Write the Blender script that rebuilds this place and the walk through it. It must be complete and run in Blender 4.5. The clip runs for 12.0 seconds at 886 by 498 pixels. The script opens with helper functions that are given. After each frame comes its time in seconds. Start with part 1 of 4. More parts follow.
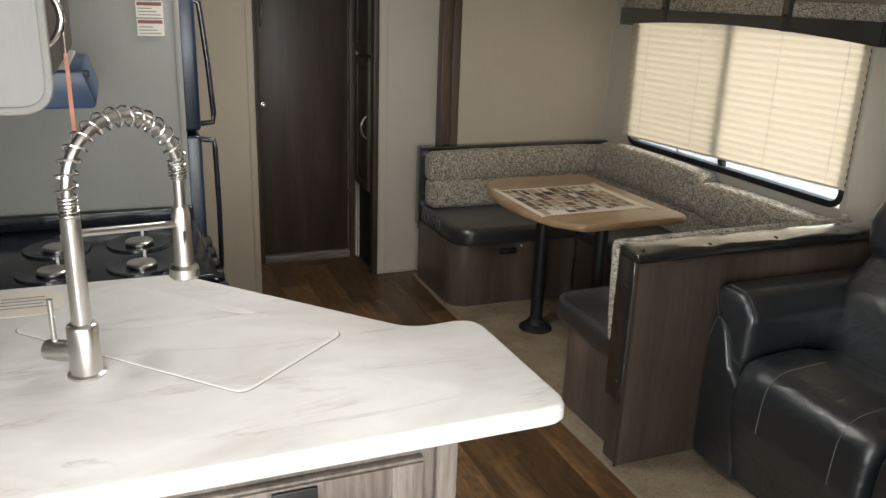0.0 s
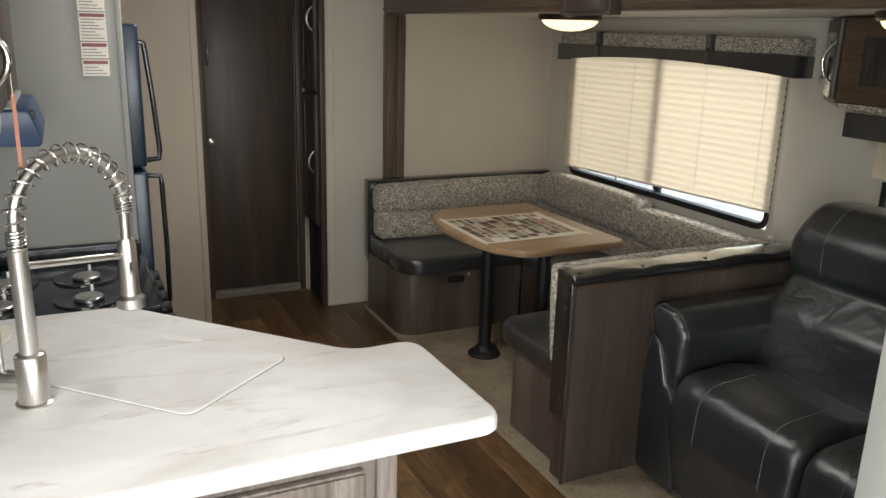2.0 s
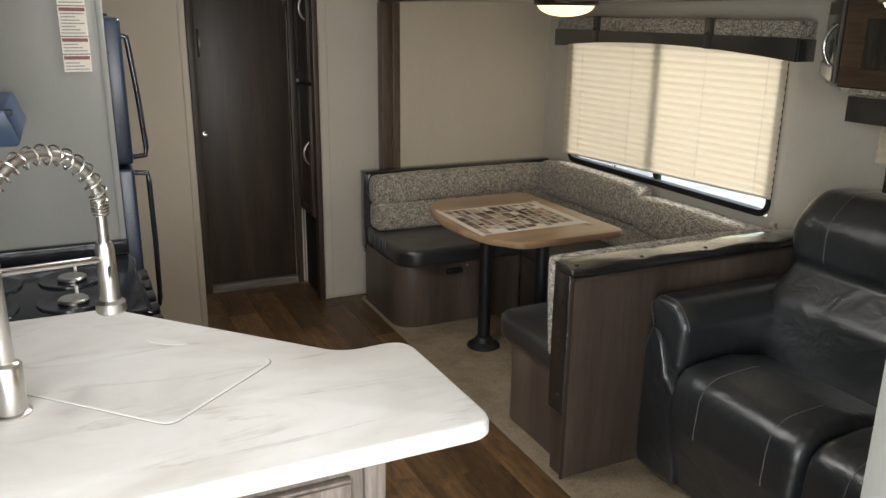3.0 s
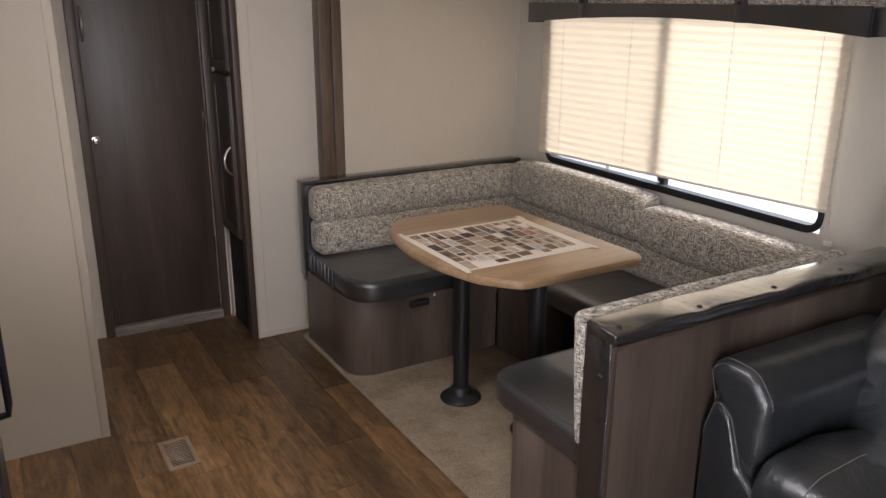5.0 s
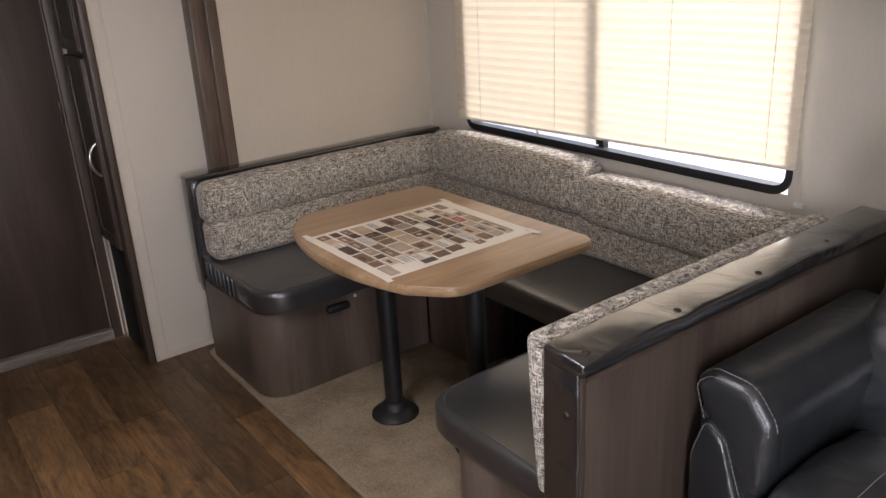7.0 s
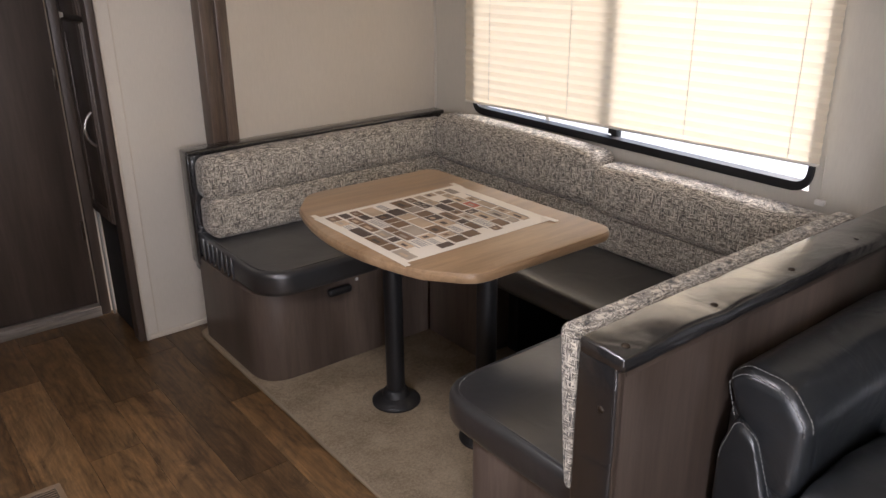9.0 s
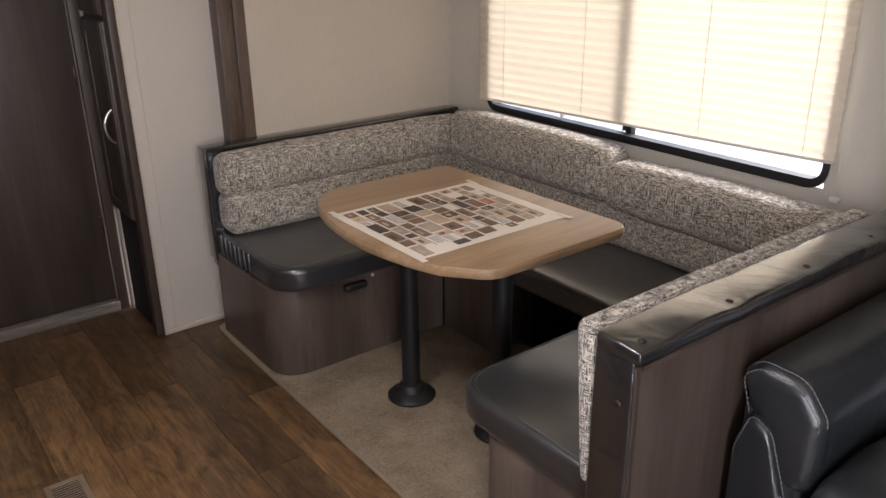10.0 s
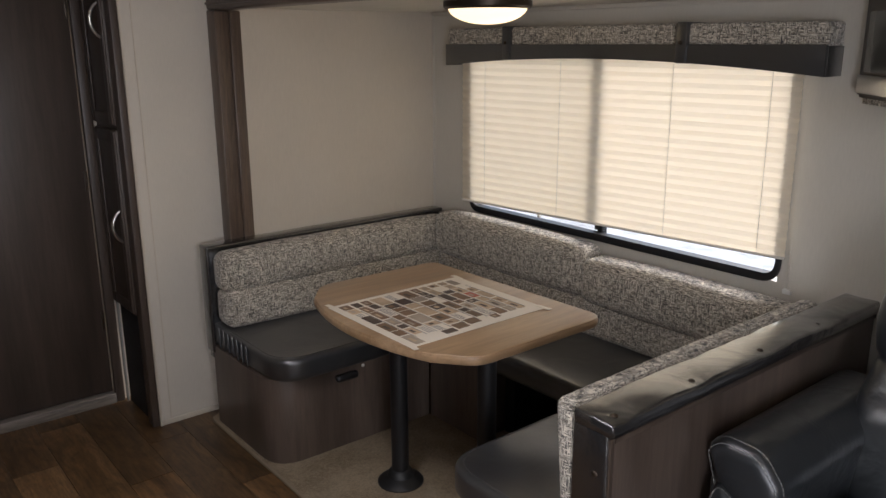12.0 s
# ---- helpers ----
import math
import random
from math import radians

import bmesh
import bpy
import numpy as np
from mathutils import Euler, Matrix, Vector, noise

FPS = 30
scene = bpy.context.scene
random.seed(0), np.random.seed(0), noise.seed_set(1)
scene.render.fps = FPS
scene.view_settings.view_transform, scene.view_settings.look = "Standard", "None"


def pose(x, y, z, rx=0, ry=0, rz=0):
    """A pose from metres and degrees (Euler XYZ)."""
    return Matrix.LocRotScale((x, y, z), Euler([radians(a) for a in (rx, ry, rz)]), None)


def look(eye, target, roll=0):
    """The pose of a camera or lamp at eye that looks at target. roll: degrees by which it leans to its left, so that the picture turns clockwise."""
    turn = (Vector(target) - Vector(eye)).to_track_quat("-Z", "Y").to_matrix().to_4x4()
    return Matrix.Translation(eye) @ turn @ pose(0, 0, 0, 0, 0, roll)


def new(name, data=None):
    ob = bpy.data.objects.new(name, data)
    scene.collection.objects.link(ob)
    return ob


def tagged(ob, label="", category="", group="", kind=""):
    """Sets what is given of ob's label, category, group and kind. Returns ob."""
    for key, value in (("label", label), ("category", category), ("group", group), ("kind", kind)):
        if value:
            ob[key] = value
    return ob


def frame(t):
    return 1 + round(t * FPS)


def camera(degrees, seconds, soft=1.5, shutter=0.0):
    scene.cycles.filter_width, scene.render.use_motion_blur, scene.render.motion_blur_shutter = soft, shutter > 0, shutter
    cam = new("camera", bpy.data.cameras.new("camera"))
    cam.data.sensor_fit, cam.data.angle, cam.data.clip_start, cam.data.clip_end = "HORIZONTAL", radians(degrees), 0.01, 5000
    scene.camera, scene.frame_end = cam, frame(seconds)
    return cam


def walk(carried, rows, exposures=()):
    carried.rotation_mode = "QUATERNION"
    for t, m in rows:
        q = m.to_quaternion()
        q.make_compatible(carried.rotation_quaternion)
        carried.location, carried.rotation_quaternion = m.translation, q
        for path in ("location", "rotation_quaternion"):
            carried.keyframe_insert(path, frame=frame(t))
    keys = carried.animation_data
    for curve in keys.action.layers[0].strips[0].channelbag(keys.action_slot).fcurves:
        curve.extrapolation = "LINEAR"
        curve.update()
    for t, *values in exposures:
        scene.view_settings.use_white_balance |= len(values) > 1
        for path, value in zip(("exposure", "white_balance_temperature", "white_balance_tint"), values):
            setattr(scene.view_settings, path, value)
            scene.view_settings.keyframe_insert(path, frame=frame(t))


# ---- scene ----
cam = camera(58.4, 12.0)
PATH = [
    (0, (0.69, 0.404, 1.63), (1.411, 2.164, 1.011), 2.1),
    (0.5, (0.709, 0.267, 1.627), (1.484, 2.022, 1.061), 0.7),
    (1, (0.675, 0.282, 1.638), (1.507, 2.033, 1.145), 1.2),
    (1.5, (0.671, 0.287, 1.642), (1.505, 2.04, 1.16), 1.9),
    (2, (0.69, 0.303, 1.639), (1.521, 2.042, 1.104), 1.6),
    (2.5, (0.72, 0.343, 1.651), (1.546, 2.074, 1.083), 0.7),
    (3, (0.742, 0.343, 1.649), (1.562, 2.077, 1.081), 0.7),
    (3.5, (0.769, 0.488, 1.625), (1.633, 2.205, 1.073), 1.0),
    (5.5, (1.046, 1.393, 1.569), (2.116, 2.945, 0.902), -0.1),
    (6, (1.094, 1.542, 1.543), (2.277, 2.977, 0.808), 0.1),
    (6.5, (1.189, 1.545, 1.566), (2.354, 3.003, 0.848), -1.4),
    (7, (1.261, 1.554, 1.559), (2.364, 3.068, 0.857), -3.1),
    (9, (1.205, 1.675, 1.531), (2.351, 3.141, 0.798), -0.4),
    (9.5, (1.19, 1.669, 1.537), (2.334, 3.136, 0.804), -0.4),
    (10, (1.177, 1.666, 1.541), (2.3, 3.146, 0.799), -0.6),
    (10.5, (1.168, 1.673, 1.515), (2.271, 3.137, 0.716), -0.2),
    (11, (1.15, 1.673, 1.514), (2.269, 3.124, 0.713), 0.0),
    (11.5, (1.101, 1.657, 1.562), (2.279, 3.16, 0.968), -0.1),
    (12, (1.031, 1.526, 1.593), (2.244, 3.032, 1.084), -0.3),
]
EXPOSURES = [(0.0, 1.0, 6500, 9), (3.7, 1.0, 6500, 9), (5.3, 1.5, 6300, 21), (11.0, 1.5, 6300, 21), (11.5, 1.5, 6150, 19), (12.0, 1.0, 6200, 17)]
walk(cam, [(t, look(eye, target, roll)) for t, eye, target, roll in PATH], EXPOSURES)

# ---- world, sun, large lights ----
world = bpy.data.worlds.new("sky_world")
scene.world = world
world.use_nodes = True
wn = world.node_tree
sky = wn.nodes.new("ShaderNodeTexSky")
sky.sky_type = "NISHITA"
sky.sun_disc = False
sky.sun_elevation = radians(27)
sky.sun_rotation = radians(88)
wn.links.new(sky.outputs[0], wn.nodes["Background"].inputs[0])
wn.nodes["Background"].inputs[1].default_value = 0.15

sun_data = bpy.data.lights.new("sun", "SUN")
sun_data.energy, sun_data.angle, sun_data.color = 3.6, radians(34), (1.0, 0.96, 0.90)
sun = new("sun", sun_data)
sun.matrix_world = look((14.0, 3.9, 6.6), (3.4, 3.5, 1.2))


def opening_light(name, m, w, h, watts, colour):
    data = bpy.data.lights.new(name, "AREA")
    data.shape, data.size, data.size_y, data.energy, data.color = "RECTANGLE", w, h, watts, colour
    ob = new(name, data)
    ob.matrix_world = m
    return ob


# daylight fill lamps, added in assumed, unseen openings: rear, entrance, over the sink, roof
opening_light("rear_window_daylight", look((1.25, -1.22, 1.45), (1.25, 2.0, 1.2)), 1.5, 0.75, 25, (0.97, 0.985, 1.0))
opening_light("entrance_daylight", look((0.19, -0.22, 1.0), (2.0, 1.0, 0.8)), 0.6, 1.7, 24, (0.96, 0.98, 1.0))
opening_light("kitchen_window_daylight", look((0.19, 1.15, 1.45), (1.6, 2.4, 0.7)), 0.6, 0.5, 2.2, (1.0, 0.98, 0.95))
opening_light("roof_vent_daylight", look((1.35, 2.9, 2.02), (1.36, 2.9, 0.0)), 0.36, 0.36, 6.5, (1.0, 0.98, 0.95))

# ---- materials ----


def mat(name):
    m = bpy.data.materials.new(name)
    m.use_nodes = True
    return m, m.node_tree, m.node_tree.nodes["Principled BSDF"]


def node(nt, kind, **props):
    n = nt.nodes.new(kind)
    for k, v in props.items():
        if k == "noise_dimensions":
            n.noise_dimensions = v
        elif k == "operation":
            n.operation = v
        elif k == "blend_type":
            n.blend_type = v
        elif k == "data_type":
            n.data_type = v
    return n


def coords(nt, scale=(1, 1, 1), rot=(0, 0, 0), shift_random=False):
    tc = nt.nodes.new("ShaderNodeTexCoord")
    mp = nt.nodes.new("ShaderNodeMapping")
    mp.inputs["Scale"].default_value = scale
    mp.inputs["Rotation"].default_value = rot
    if shift_random:
        info = nt.nodes.new("ShaderNodeObjectInfo")
        mul = node(nt, "ShaderNodeMath", operation="MULTIPLY")
        mul.inputs[1].default_value = 37.0
        add = node(nt, "ShaderNodeVectorMath", operation="ADD")
        nt.links.new(info.outputs["Random"], mul.inputs[0])
        nt.links.new(tc.outputs["Object"], add.inputs[0])
        nt.links.new(mul.outputs[0], add.inputs[1])
        nt.links.new(add.outputs[0], mp.inputs["Vector"])
    else:
        nt.links.new(tc.outputs["Object"], mp.inputs["Vector"])
    return mp.outputs[0]


def noise_tex(nt, vec, scale, detail=4.0, rough=0.55, distort=0.0):
    n = nt.nodes.new("ShaderNodeTexNoise")
    n.inputs["Scale"].default_value = scale
    n.inputs["Detail"].default_value = detail
    n.inputs["Roughness"].default_value = rough
    n.inputs["Distortion"].default_value = distort
    nt.links.new(vec, n.inputs["Vector"])
    return n.outputs["Fac"]


def ramp(nt, fac, stops):
    r = nt.nodes.new("ShaderNodeValToRGB")
    els = r.color_ramp.elements
    while len(els) < len(stops):
        els.new(0.5)
    for e, (p, c) in zip(els, stops):
        e.position, e.color = p, (*c, 1)
    nt.links.new(fac, r.inputs[0])
    return r.outputs[0]


def mix(nt, fac, a, b, blend="MIX"):
    m = node(nt, "ShaderNodeMix", data_type="RGBA", blend_type=blend)
    if isinstance(fac, float):
        m.inputs[0].default_value = fac
    else:
        nt.links.new(fac, m.inputs[0])
    for sock, v in ((m.inputs[6], a), (m.inputs[7], b)):
        if isinstance(v, tuple):
            sock.default_value = (*v, 1)
        else:
            nt.links.new(v, sock)
    return m.outputs[2]


def bump(nt, bsdf, height, strength, distance=0.002):
    b = nt.nodes.new("ShaderNodeBump")
    b.inputs["Strength"].default_value = strength
    b.inputs["Distance"].default_value = distance
    nt.links.new(height, b.inputs["Height"])
    nt.links.new(b.outputs[0], bsdf.inputs["Normal"])


def rough_var(nt, bsdf, fac, lo, hi):
    r = nt.nodes.new("ShaderNodeMapRange")
    r.inputs["To Min"].default_value, r.inputs["To Max"].default_value = lo, hi
    nt.links.new(fac, r.inputs["Value"])
    nt.links.new(r.outputs[0], bsdf.inputs["Roughness"])


def plain(name, colour, rough=0.5, metal=0.0, vary=0.12, grain=60.0, bumpy=0.05):
    m, nt, b = mat(name)
    v = coords(nt)
    n1, n2 = noise_tex(nt, v, grain), noise_tex(nt, v, 4.0)
    dark = tuple(c * (1 - vary) for c in colour)
    lite = tuple(min(1, c * (1 + vary)) for c in colour)
    nt.links.new(ramp(nt, n2, [(0.35, dark), (0.65, lite)]), b.inputs["Base Color"])
    rough_var(nt, b, n1, max(0.02, rough - 0.07), min(1, rough + 0.07))
    b.inputs["Metallic"].default_value = metal
    bump(nt, b, n1, bumpy, 0.001)
    return m


def wood(name, dark, mid, lite, axis="z", rough=0.45, scale=1.0, rand=False, streak=1.0):
    """Printed woodgrain running along one axis."""
    m, nt, b = mat(name)
    long, wide = 1.3 * scale, 16.0 * scale
    sc = {"x": (long, wide, wide), "y": (wide, long, wide), "z": (wide, wide, long)}[axis]
    v = coords(nt, sc, shift_random=rand)
    big = noise_tex(nt, v, 0.55, 3.0, 0.5, 0.6)
    fine = noise_tex(nt, v, 5.5, 6.0, 0.7, 0.3)
    base = ramp(nt, big, [(0.3, dark), (0.5, mid), (0.72, lite)])
    lines = ramp(nt, fine, [(0.38, tuple(1 - 0.5 * streak for _ in range(3))), (0.6, (1, 1, 1))])
    col = mix(nt, 0.8, base, lines, "MULTIPLY")
    if rand:
        info = nt.nodes.new("ShaderNodeObjectInfo")
        tone = ramp(nt, info.outputs["Random"], [(0.0, (0.58, 0.57, 0.56)), (0.5, (0.92, 0.89, 0.85)), (1.0, (1.30, 1.24, 1.14))])
        col = mix(nt, 1.0, col, tone, "MULTIPLY")
        blot = noise_tex(nt, coords(nt, (9, 3.4, 9), shift_random=True), 1.1, 8.0, 0.72, 1.8)
        col = mix(nt, 0.85, col, ramp(nt, blot, [(0.32, (0.38, 0.37, 0.36)), (0.48, (0.95, 0.94, 0.92)), (0.66, (1.5, 1.42, 1.28))]), "MULTIPLY")
    nt.links.new(col, b.inputs["Base Color"])
    rough_var(nt, b, fine, rough - 0.08, rough + 0.1)
    bump(nt, b, fine, 0.12, 0.0008)
    return m


def vinyl(name, colour, rough=0.38, wrinkle=0.35):
    m, nt, b = mat(name)
    v = coords(nt)
    grain = nt.nodes.new("ShaderNodeTexVoronoi")
    grain.inputs["Scale"].default_value = 520
    nt.links.new(v, grain.inputs["Vector"])
    fold = noise_tex(nt, v, 7.0, 3.0, 0.5, 0.8)
    wear = noise_tex(nt, v, 3.0, 5.0, 0.6)
    nt.links.new(ramp(nt, wear, [(0.3, tuple(c * 0.8 for c in colour)), (0.7, tuple(c * 1.25 for c in colour))]), b.inputs["Base Color"])
    rough_var(nt, b, wear, rough - 0.07, rough + 0.1)
    h = node(nt, "ShaderNodeMath", operation="MULTIPLY_ADD")
    nt.links.new(fold, h.inputs[0])
    h.inputs[1].default_value = 11.0
    soft = node(nt, "ShaderNodeMath", operation="MULTIPLY")
    soft.inputs[1].default_value = 0.18
    nt.links.new(grain.outputs["Distance"], soft.inputs[0])
    nt.links.new(soft.outputs[0], h.inputs[2])
    bump(nt, b, h.outputs[0], wrinkle, 0.0012)
    return m


def tweed(name):
    """Coarse woven cloth: short cream, grey, brown and near-black threads crossing."""
    m, nt, b = mat(name)
    va = coords(nt, (400, 400, 40))
    vb = coords(nt, (40, 40, 400))
    na, nb = noise_tex(nt, va, 1.0, 1.0, 0.5), noise_tex(nt, vb, 1.0, 1.0, 0.5)
    ca = ramp(nt, na, [(0.35, (0.05, 0.048, 0.048)), (0.44, (0.19, 0.17, 0.142)), (0.52, (0.36, 0.325, 0.275)), (0.61, (0.72, 0.66, 0.55))])
    cb = ramp(nt, nb, [(0.35, (0.055, 0.052, 0.05)), (0.44, (0.23, 0.195, 0.152)), (0.53, (0.39, 0.35, 0.295)), (0.62, (0.74, 0.68, 0.57))])
    weave = noise_tex(nt, coords(nt, (95, 95, 95)), 1.0, 1.0)
    sel = ramp(nt, weave, [(0.47, (0, 0, 0)), (0.53, (1, 1, 1))])
    nt.links.new(mix(nt, sel, ca, cb), b.inputs["Base Color"])
    b.inputs["Roughness"].default_value = 0.95
    b.inputs["Sheen Weight"].default_value = 0.25
    add = node(nt, "ShaderNodeMath", operation="ADD")
    nt.links.new(na, add.inputs[0])
    nt.links.new(nb, add.inputs[1])
    bump(nt, b, add.outputs[0], 0.6, 0.002)
    return m


def marble(name):
    m, nt, b = mat(name)
    v = coords(nt, (1, 1, 1), (0, 0, radians(35)))
    warp = noise_tex(nt, coords(nt, (1.5, 4.0, 1)), 1.6, 6.0, 0.6, 1.2)
    cloud = ramp(nt, noise_tex(nt, coords(nt, (2.2, 4.5, 1), (0, 0, radians(30))), 1.1, 5.0, 0.6, 0.8), [(0.30, (0.68, 0.65, 0.61)), (0.52, (0.80, 0.78, 0.75)), (0.7, (0.86, 0.85, 0.83))])
    veins = node(nt, "ShaderNodeMath", operation="SUBTRACT")
    veins.inputs[1].default_value = 0.5
    ab = node(nt, "ShaderNodeMath", operation="ABSOLUTE")
    nt.links.new(noise_tex(nt, coords(nt, (0.9, 3.9, 1), (0, 0, radians(28))), 1.7, 8.0, 0.55, 0.7), veins.inputs[0])
    nt.links.new(veins.outputs[0], ab.inputs[0])
    vein = ramp(nt, ab.outputs[0], [(0.0, (0.76, 0.73, 0.70)), (0.011, (0.92, 0.91, 0.90)), (0.03, (1, 1, 1))])
    patch = ramp(nt, warp, [(0.42, (0, 0, 0)), (0.6, (1, 1, 1))])
    nt.links.new(mix(nt, patch, cloud, mix(nt, 1.0, cloud, vein, "MULTIPLY")), b.inputs["Base Color"])
    rough_var(nt, b, noise_tex(nt, v, 150), 0.42, 0.56)
    b.inputs["Specular IOR Level"].default_value = 0.35
    return m


def carpet_mat(name):
    m, nt, b = mat(name)
    v = coords(nt)
    a, c = noise_tex(nt, v, 130, 5.0, 0.9), noise_tex(nt, v, 6.0, 5.0, 0.65)
    col = mix(nt, 0.55, ramp(nt, a, [(0.36, (0.10, 0.072, 0.044)), (0.5, (0.29, 0.222, 0.140)), (0.66, (0.54, 0.44, 0.31))]),
              ramp(nt, c, [(0.33, (0.17, 0.128, 0.082)), (0.67, (0.40, 0.32, 0.225))]))
    nt.links.new(col, b.inputs["Base Color"])
    b.inputs["Roughness"].default_value = 1.0
    bump(nt, b, a, 0.9, 0.004)
    return m


def wallpaper(name, colour):
    m, nt, b = mat(name)
    v = coords(nt, (220, 220, 30))
    a, c = noise_tex(nt, v, 1.0, 3.0), noise_tex(nt, coords(nt), 2.2, 4.0)
    dark = tuple(x * 0.9 for x in colour)
    nt.links.new(mix(nt, 0.5, ramp(nt, a, [(0.3, dark), (0.7, colour)]), ramp(nt, c, [(0.35, dark), (0.65, colour)])), b.inputs["Base Color"])
    b.inputs["Roughness"].default_value = 0.62
    bump(nt, b, a, 0.08, 0.0006)
    return m


def glass_mat(name, colour, transp):
    m, nt, b = mat(name)
    out = nt.nodes["Material Output"]
    tr, gl, mx, lw = (nt.nodes.new(k) for k in ("ShaderNodeBsdfTransparent", "ShaderNodeBsdfGlossy", "ShaderNodeMixShader", "ShaderNodeLayerWeight"))
    tr.inputs[0].default_value = (*colour, 1)
    gl.inputs["Roughness"].default_value = 0.02
    power = node(nt, "ShaderNodeMath", operation="POWER")
    power.inputs[1].default_value = 5.0
    nt.links.new(lw.outputs["Facing"], power.inputs[0])
    gloss = node(nt, "ShaderNodeMath", operation="MULTIPLY_ADD")
    gloss.inputs[1].default_value, gloss.inputs[2].default_value = 0.9, 0.04
    nt.links.new(power.outputs[0], gloss.inputs[0])
    nt.links.new(gloss.outputs[0], mx.inputs[0])
    nt.links.new(tr.outputs[0], mx.inputs[1])
    nt.links.new(gl.outputs[0], mx.inputs[2])
    nt.links.new(mx.outputs[0], out.inputs[0])
    return m


def blind_mat(name):
    m, nt, b = mat(name)
    out = nt.nodes["Material Output"]
    v = coords(nt, (150, 150, 150))
    n = noise_tex(nt, v, 8.0, 2.0)
    col = ramp(nt, n, [(0.3, (0.82, 0.725, 0.56)), (0.7, (0.88, 0.79, 0.635))])
    df, tl, mx = (nt.nodes.new(k) for k in ("ShaderNodeBsdfDiffuse", "ShaderNodeBsdfTranslucent", "ShaderNodeMixShader"))
    nt.links.new(col, df.inputs[0])
    nt.links.new(col, tl.inputs[0])
    mx.inputs[0].default_value = 0.22
    nt.links.new(df.outputs[0], mx.inputs[1])
    nt.links.new(tl.outputs[0], mx.inputs[2])
    nt.links.new(mx.outputs[0], out.inputs[0])
    return m


def glow(name, colour, strength):
    m, nt, b = mat(name)
    b.inputs["Base Color"].default_value = (*colour, 1)
    b.inputs["Emission Color"].default_value = (*colour, 1)
    b.inputs["Emission Strength"].default_value = strength
    b.inputs["Roughness"].default_value = 0.3
    return m


M_WALL = wallpaper("beige_wallboard", (0.62, 0.55, 0.45))
M_CEIL = plain("ceiling_board", (0.72, 0.69, 0.62), 0.7, vary=0.04)
M_PANEL = wallpaper("grey_panel", (0.61, 0.57, 0.495))
# darker copy of the pale panel; the kitchen's shade is in its colour
M_PANEL_SHADED = wallpaper("shaded_grey_panel", (0.27, 0.265, 0.245))
# copy of the beige wallboard with shade put into its colour
M_WALL_SHADED = wallpaper("shaded_beige_board", (0.38, 0.325, 0.255))
M_ENDP = wallpaper("grey_end_panel", (0.27, 0.265, 0.255))
M_RETURN = wallpaper("cream_wallboard", (0.64, 0.585, 0.50))
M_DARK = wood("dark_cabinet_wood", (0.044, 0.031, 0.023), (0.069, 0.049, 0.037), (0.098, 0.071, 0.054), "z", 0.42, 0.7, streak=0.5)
M_MIDZ = wood("walnut_laminate_upright", (0.070, 0.050, 0.039), (0.112, 0.083, 0.066), (0.172, 0.130, 0.104), "z", 0.36, 0.55, streak=0.6)
M_BEAM = wood("brown_trim_wood", (0.085, 0.055, 0.035), (0.125, 0.082, 0.053), (0.17, 0.115, 0.075), "y", 0.3)
M_POST = wood("brown_post_wood", (0.085, 0.057, 0.04), (0.12, 0.082, 0.058), (0.16, 0.112, 0.08), "z", 0.33)
M_GREYW = wood("grey_oak_laminate", (0.16, 0.13, 0.11), (0.23, 0.19, 0.16), (0.31, 0.265, 0.23), "z", 0.45)
M_GREYX = wood("grey_oak_threshold", (0.2, 0.175, 0.15), (0.27, 0.235, 0.2), (0.34, 0.3, 0.26), "x", 0.45)
M_TABLE = wood("light_oak_tabletop", (0.29, 0.175, 0.09), (0.42, 0.275, 0.155), (0.52, 0.365, 0.225), "x", 0.30, 0.55, streak=0.6)
M_PLANK = wood("brown_plank_vinyl", (0.125, 0.071, 0.033), (0.200, 0.118, 0.056), (0.270, 0.168, 0.086), "y", 0.36, 0.9, rand=True, streak=1.1)
M_SUB = plain("floor_seam", (0.03, 0.022, 0.016), 0.7)
M_CARPET = carpet_mat("beige_carpet")
M_BIND = plain("carpet_binding", (0.31, 0.24, 0.165), 0.9, grain=300, bumpy=0.4)
M_VINYL = vinyl("black_vinyl", (0.028, 0.029, 0.031), 0.33, 0.22)
M_VINYLW = vinyl("wrinkled_brown_black_vinyl", (0.021, 0.020, 0.020), 0.22, 0.95)
M_LEATHER = vinyl("black_leather", (0.020, 0.023, 0.026), 0.32, 1.0)
for m_, w_, r_ in ((M_VINYLW, 1.0, 0.16), (M_VINYL, 1.0, 0.26), (M_LEATHER, 0.5, 0.28)):
    m_.node_tree.nodes["Principled BSDF"].inputs["Coat Weight"].default_value = w_
    m_.node_tree.nodes["Principled BSDF"].inputs["Coat Roughness"].default_value = r_
    m_.node_tree.nodes["Principled BSDF"].inputs["Specular IOR Level"].default_value = 0.9
M_TWEED = tweed("grey_tweed")
M_MARBLE = marble("white_marble_laminate")
M_RIM = plain("white_rim", (0.86, 0.84, 0.8), 0.4, vary=0.03)
M_STEEL = plain("brushed_steel", (0.62, 0.60, 0.57), 0.30, 1.0, 0.03, 200, 0.008)
M_CHROME = plain("chrome", (0.78, 0.77, 0.75), 0.16, 1.0, 0.03, 60.0, 0.008)
M_BLACK = plain("black_enamel", (0.012, 0.014, 0.018), 0.14, vary=0.2, bumpy=0.01)
M_FRIDGE = plain("black_fridge_plastic", (0.010, 0.019, 0.036), 0.3, vary=0.2)
M_BLKMAT = plain("black_powder_coat", (0.009, 0.009, 0.010), 0.48)
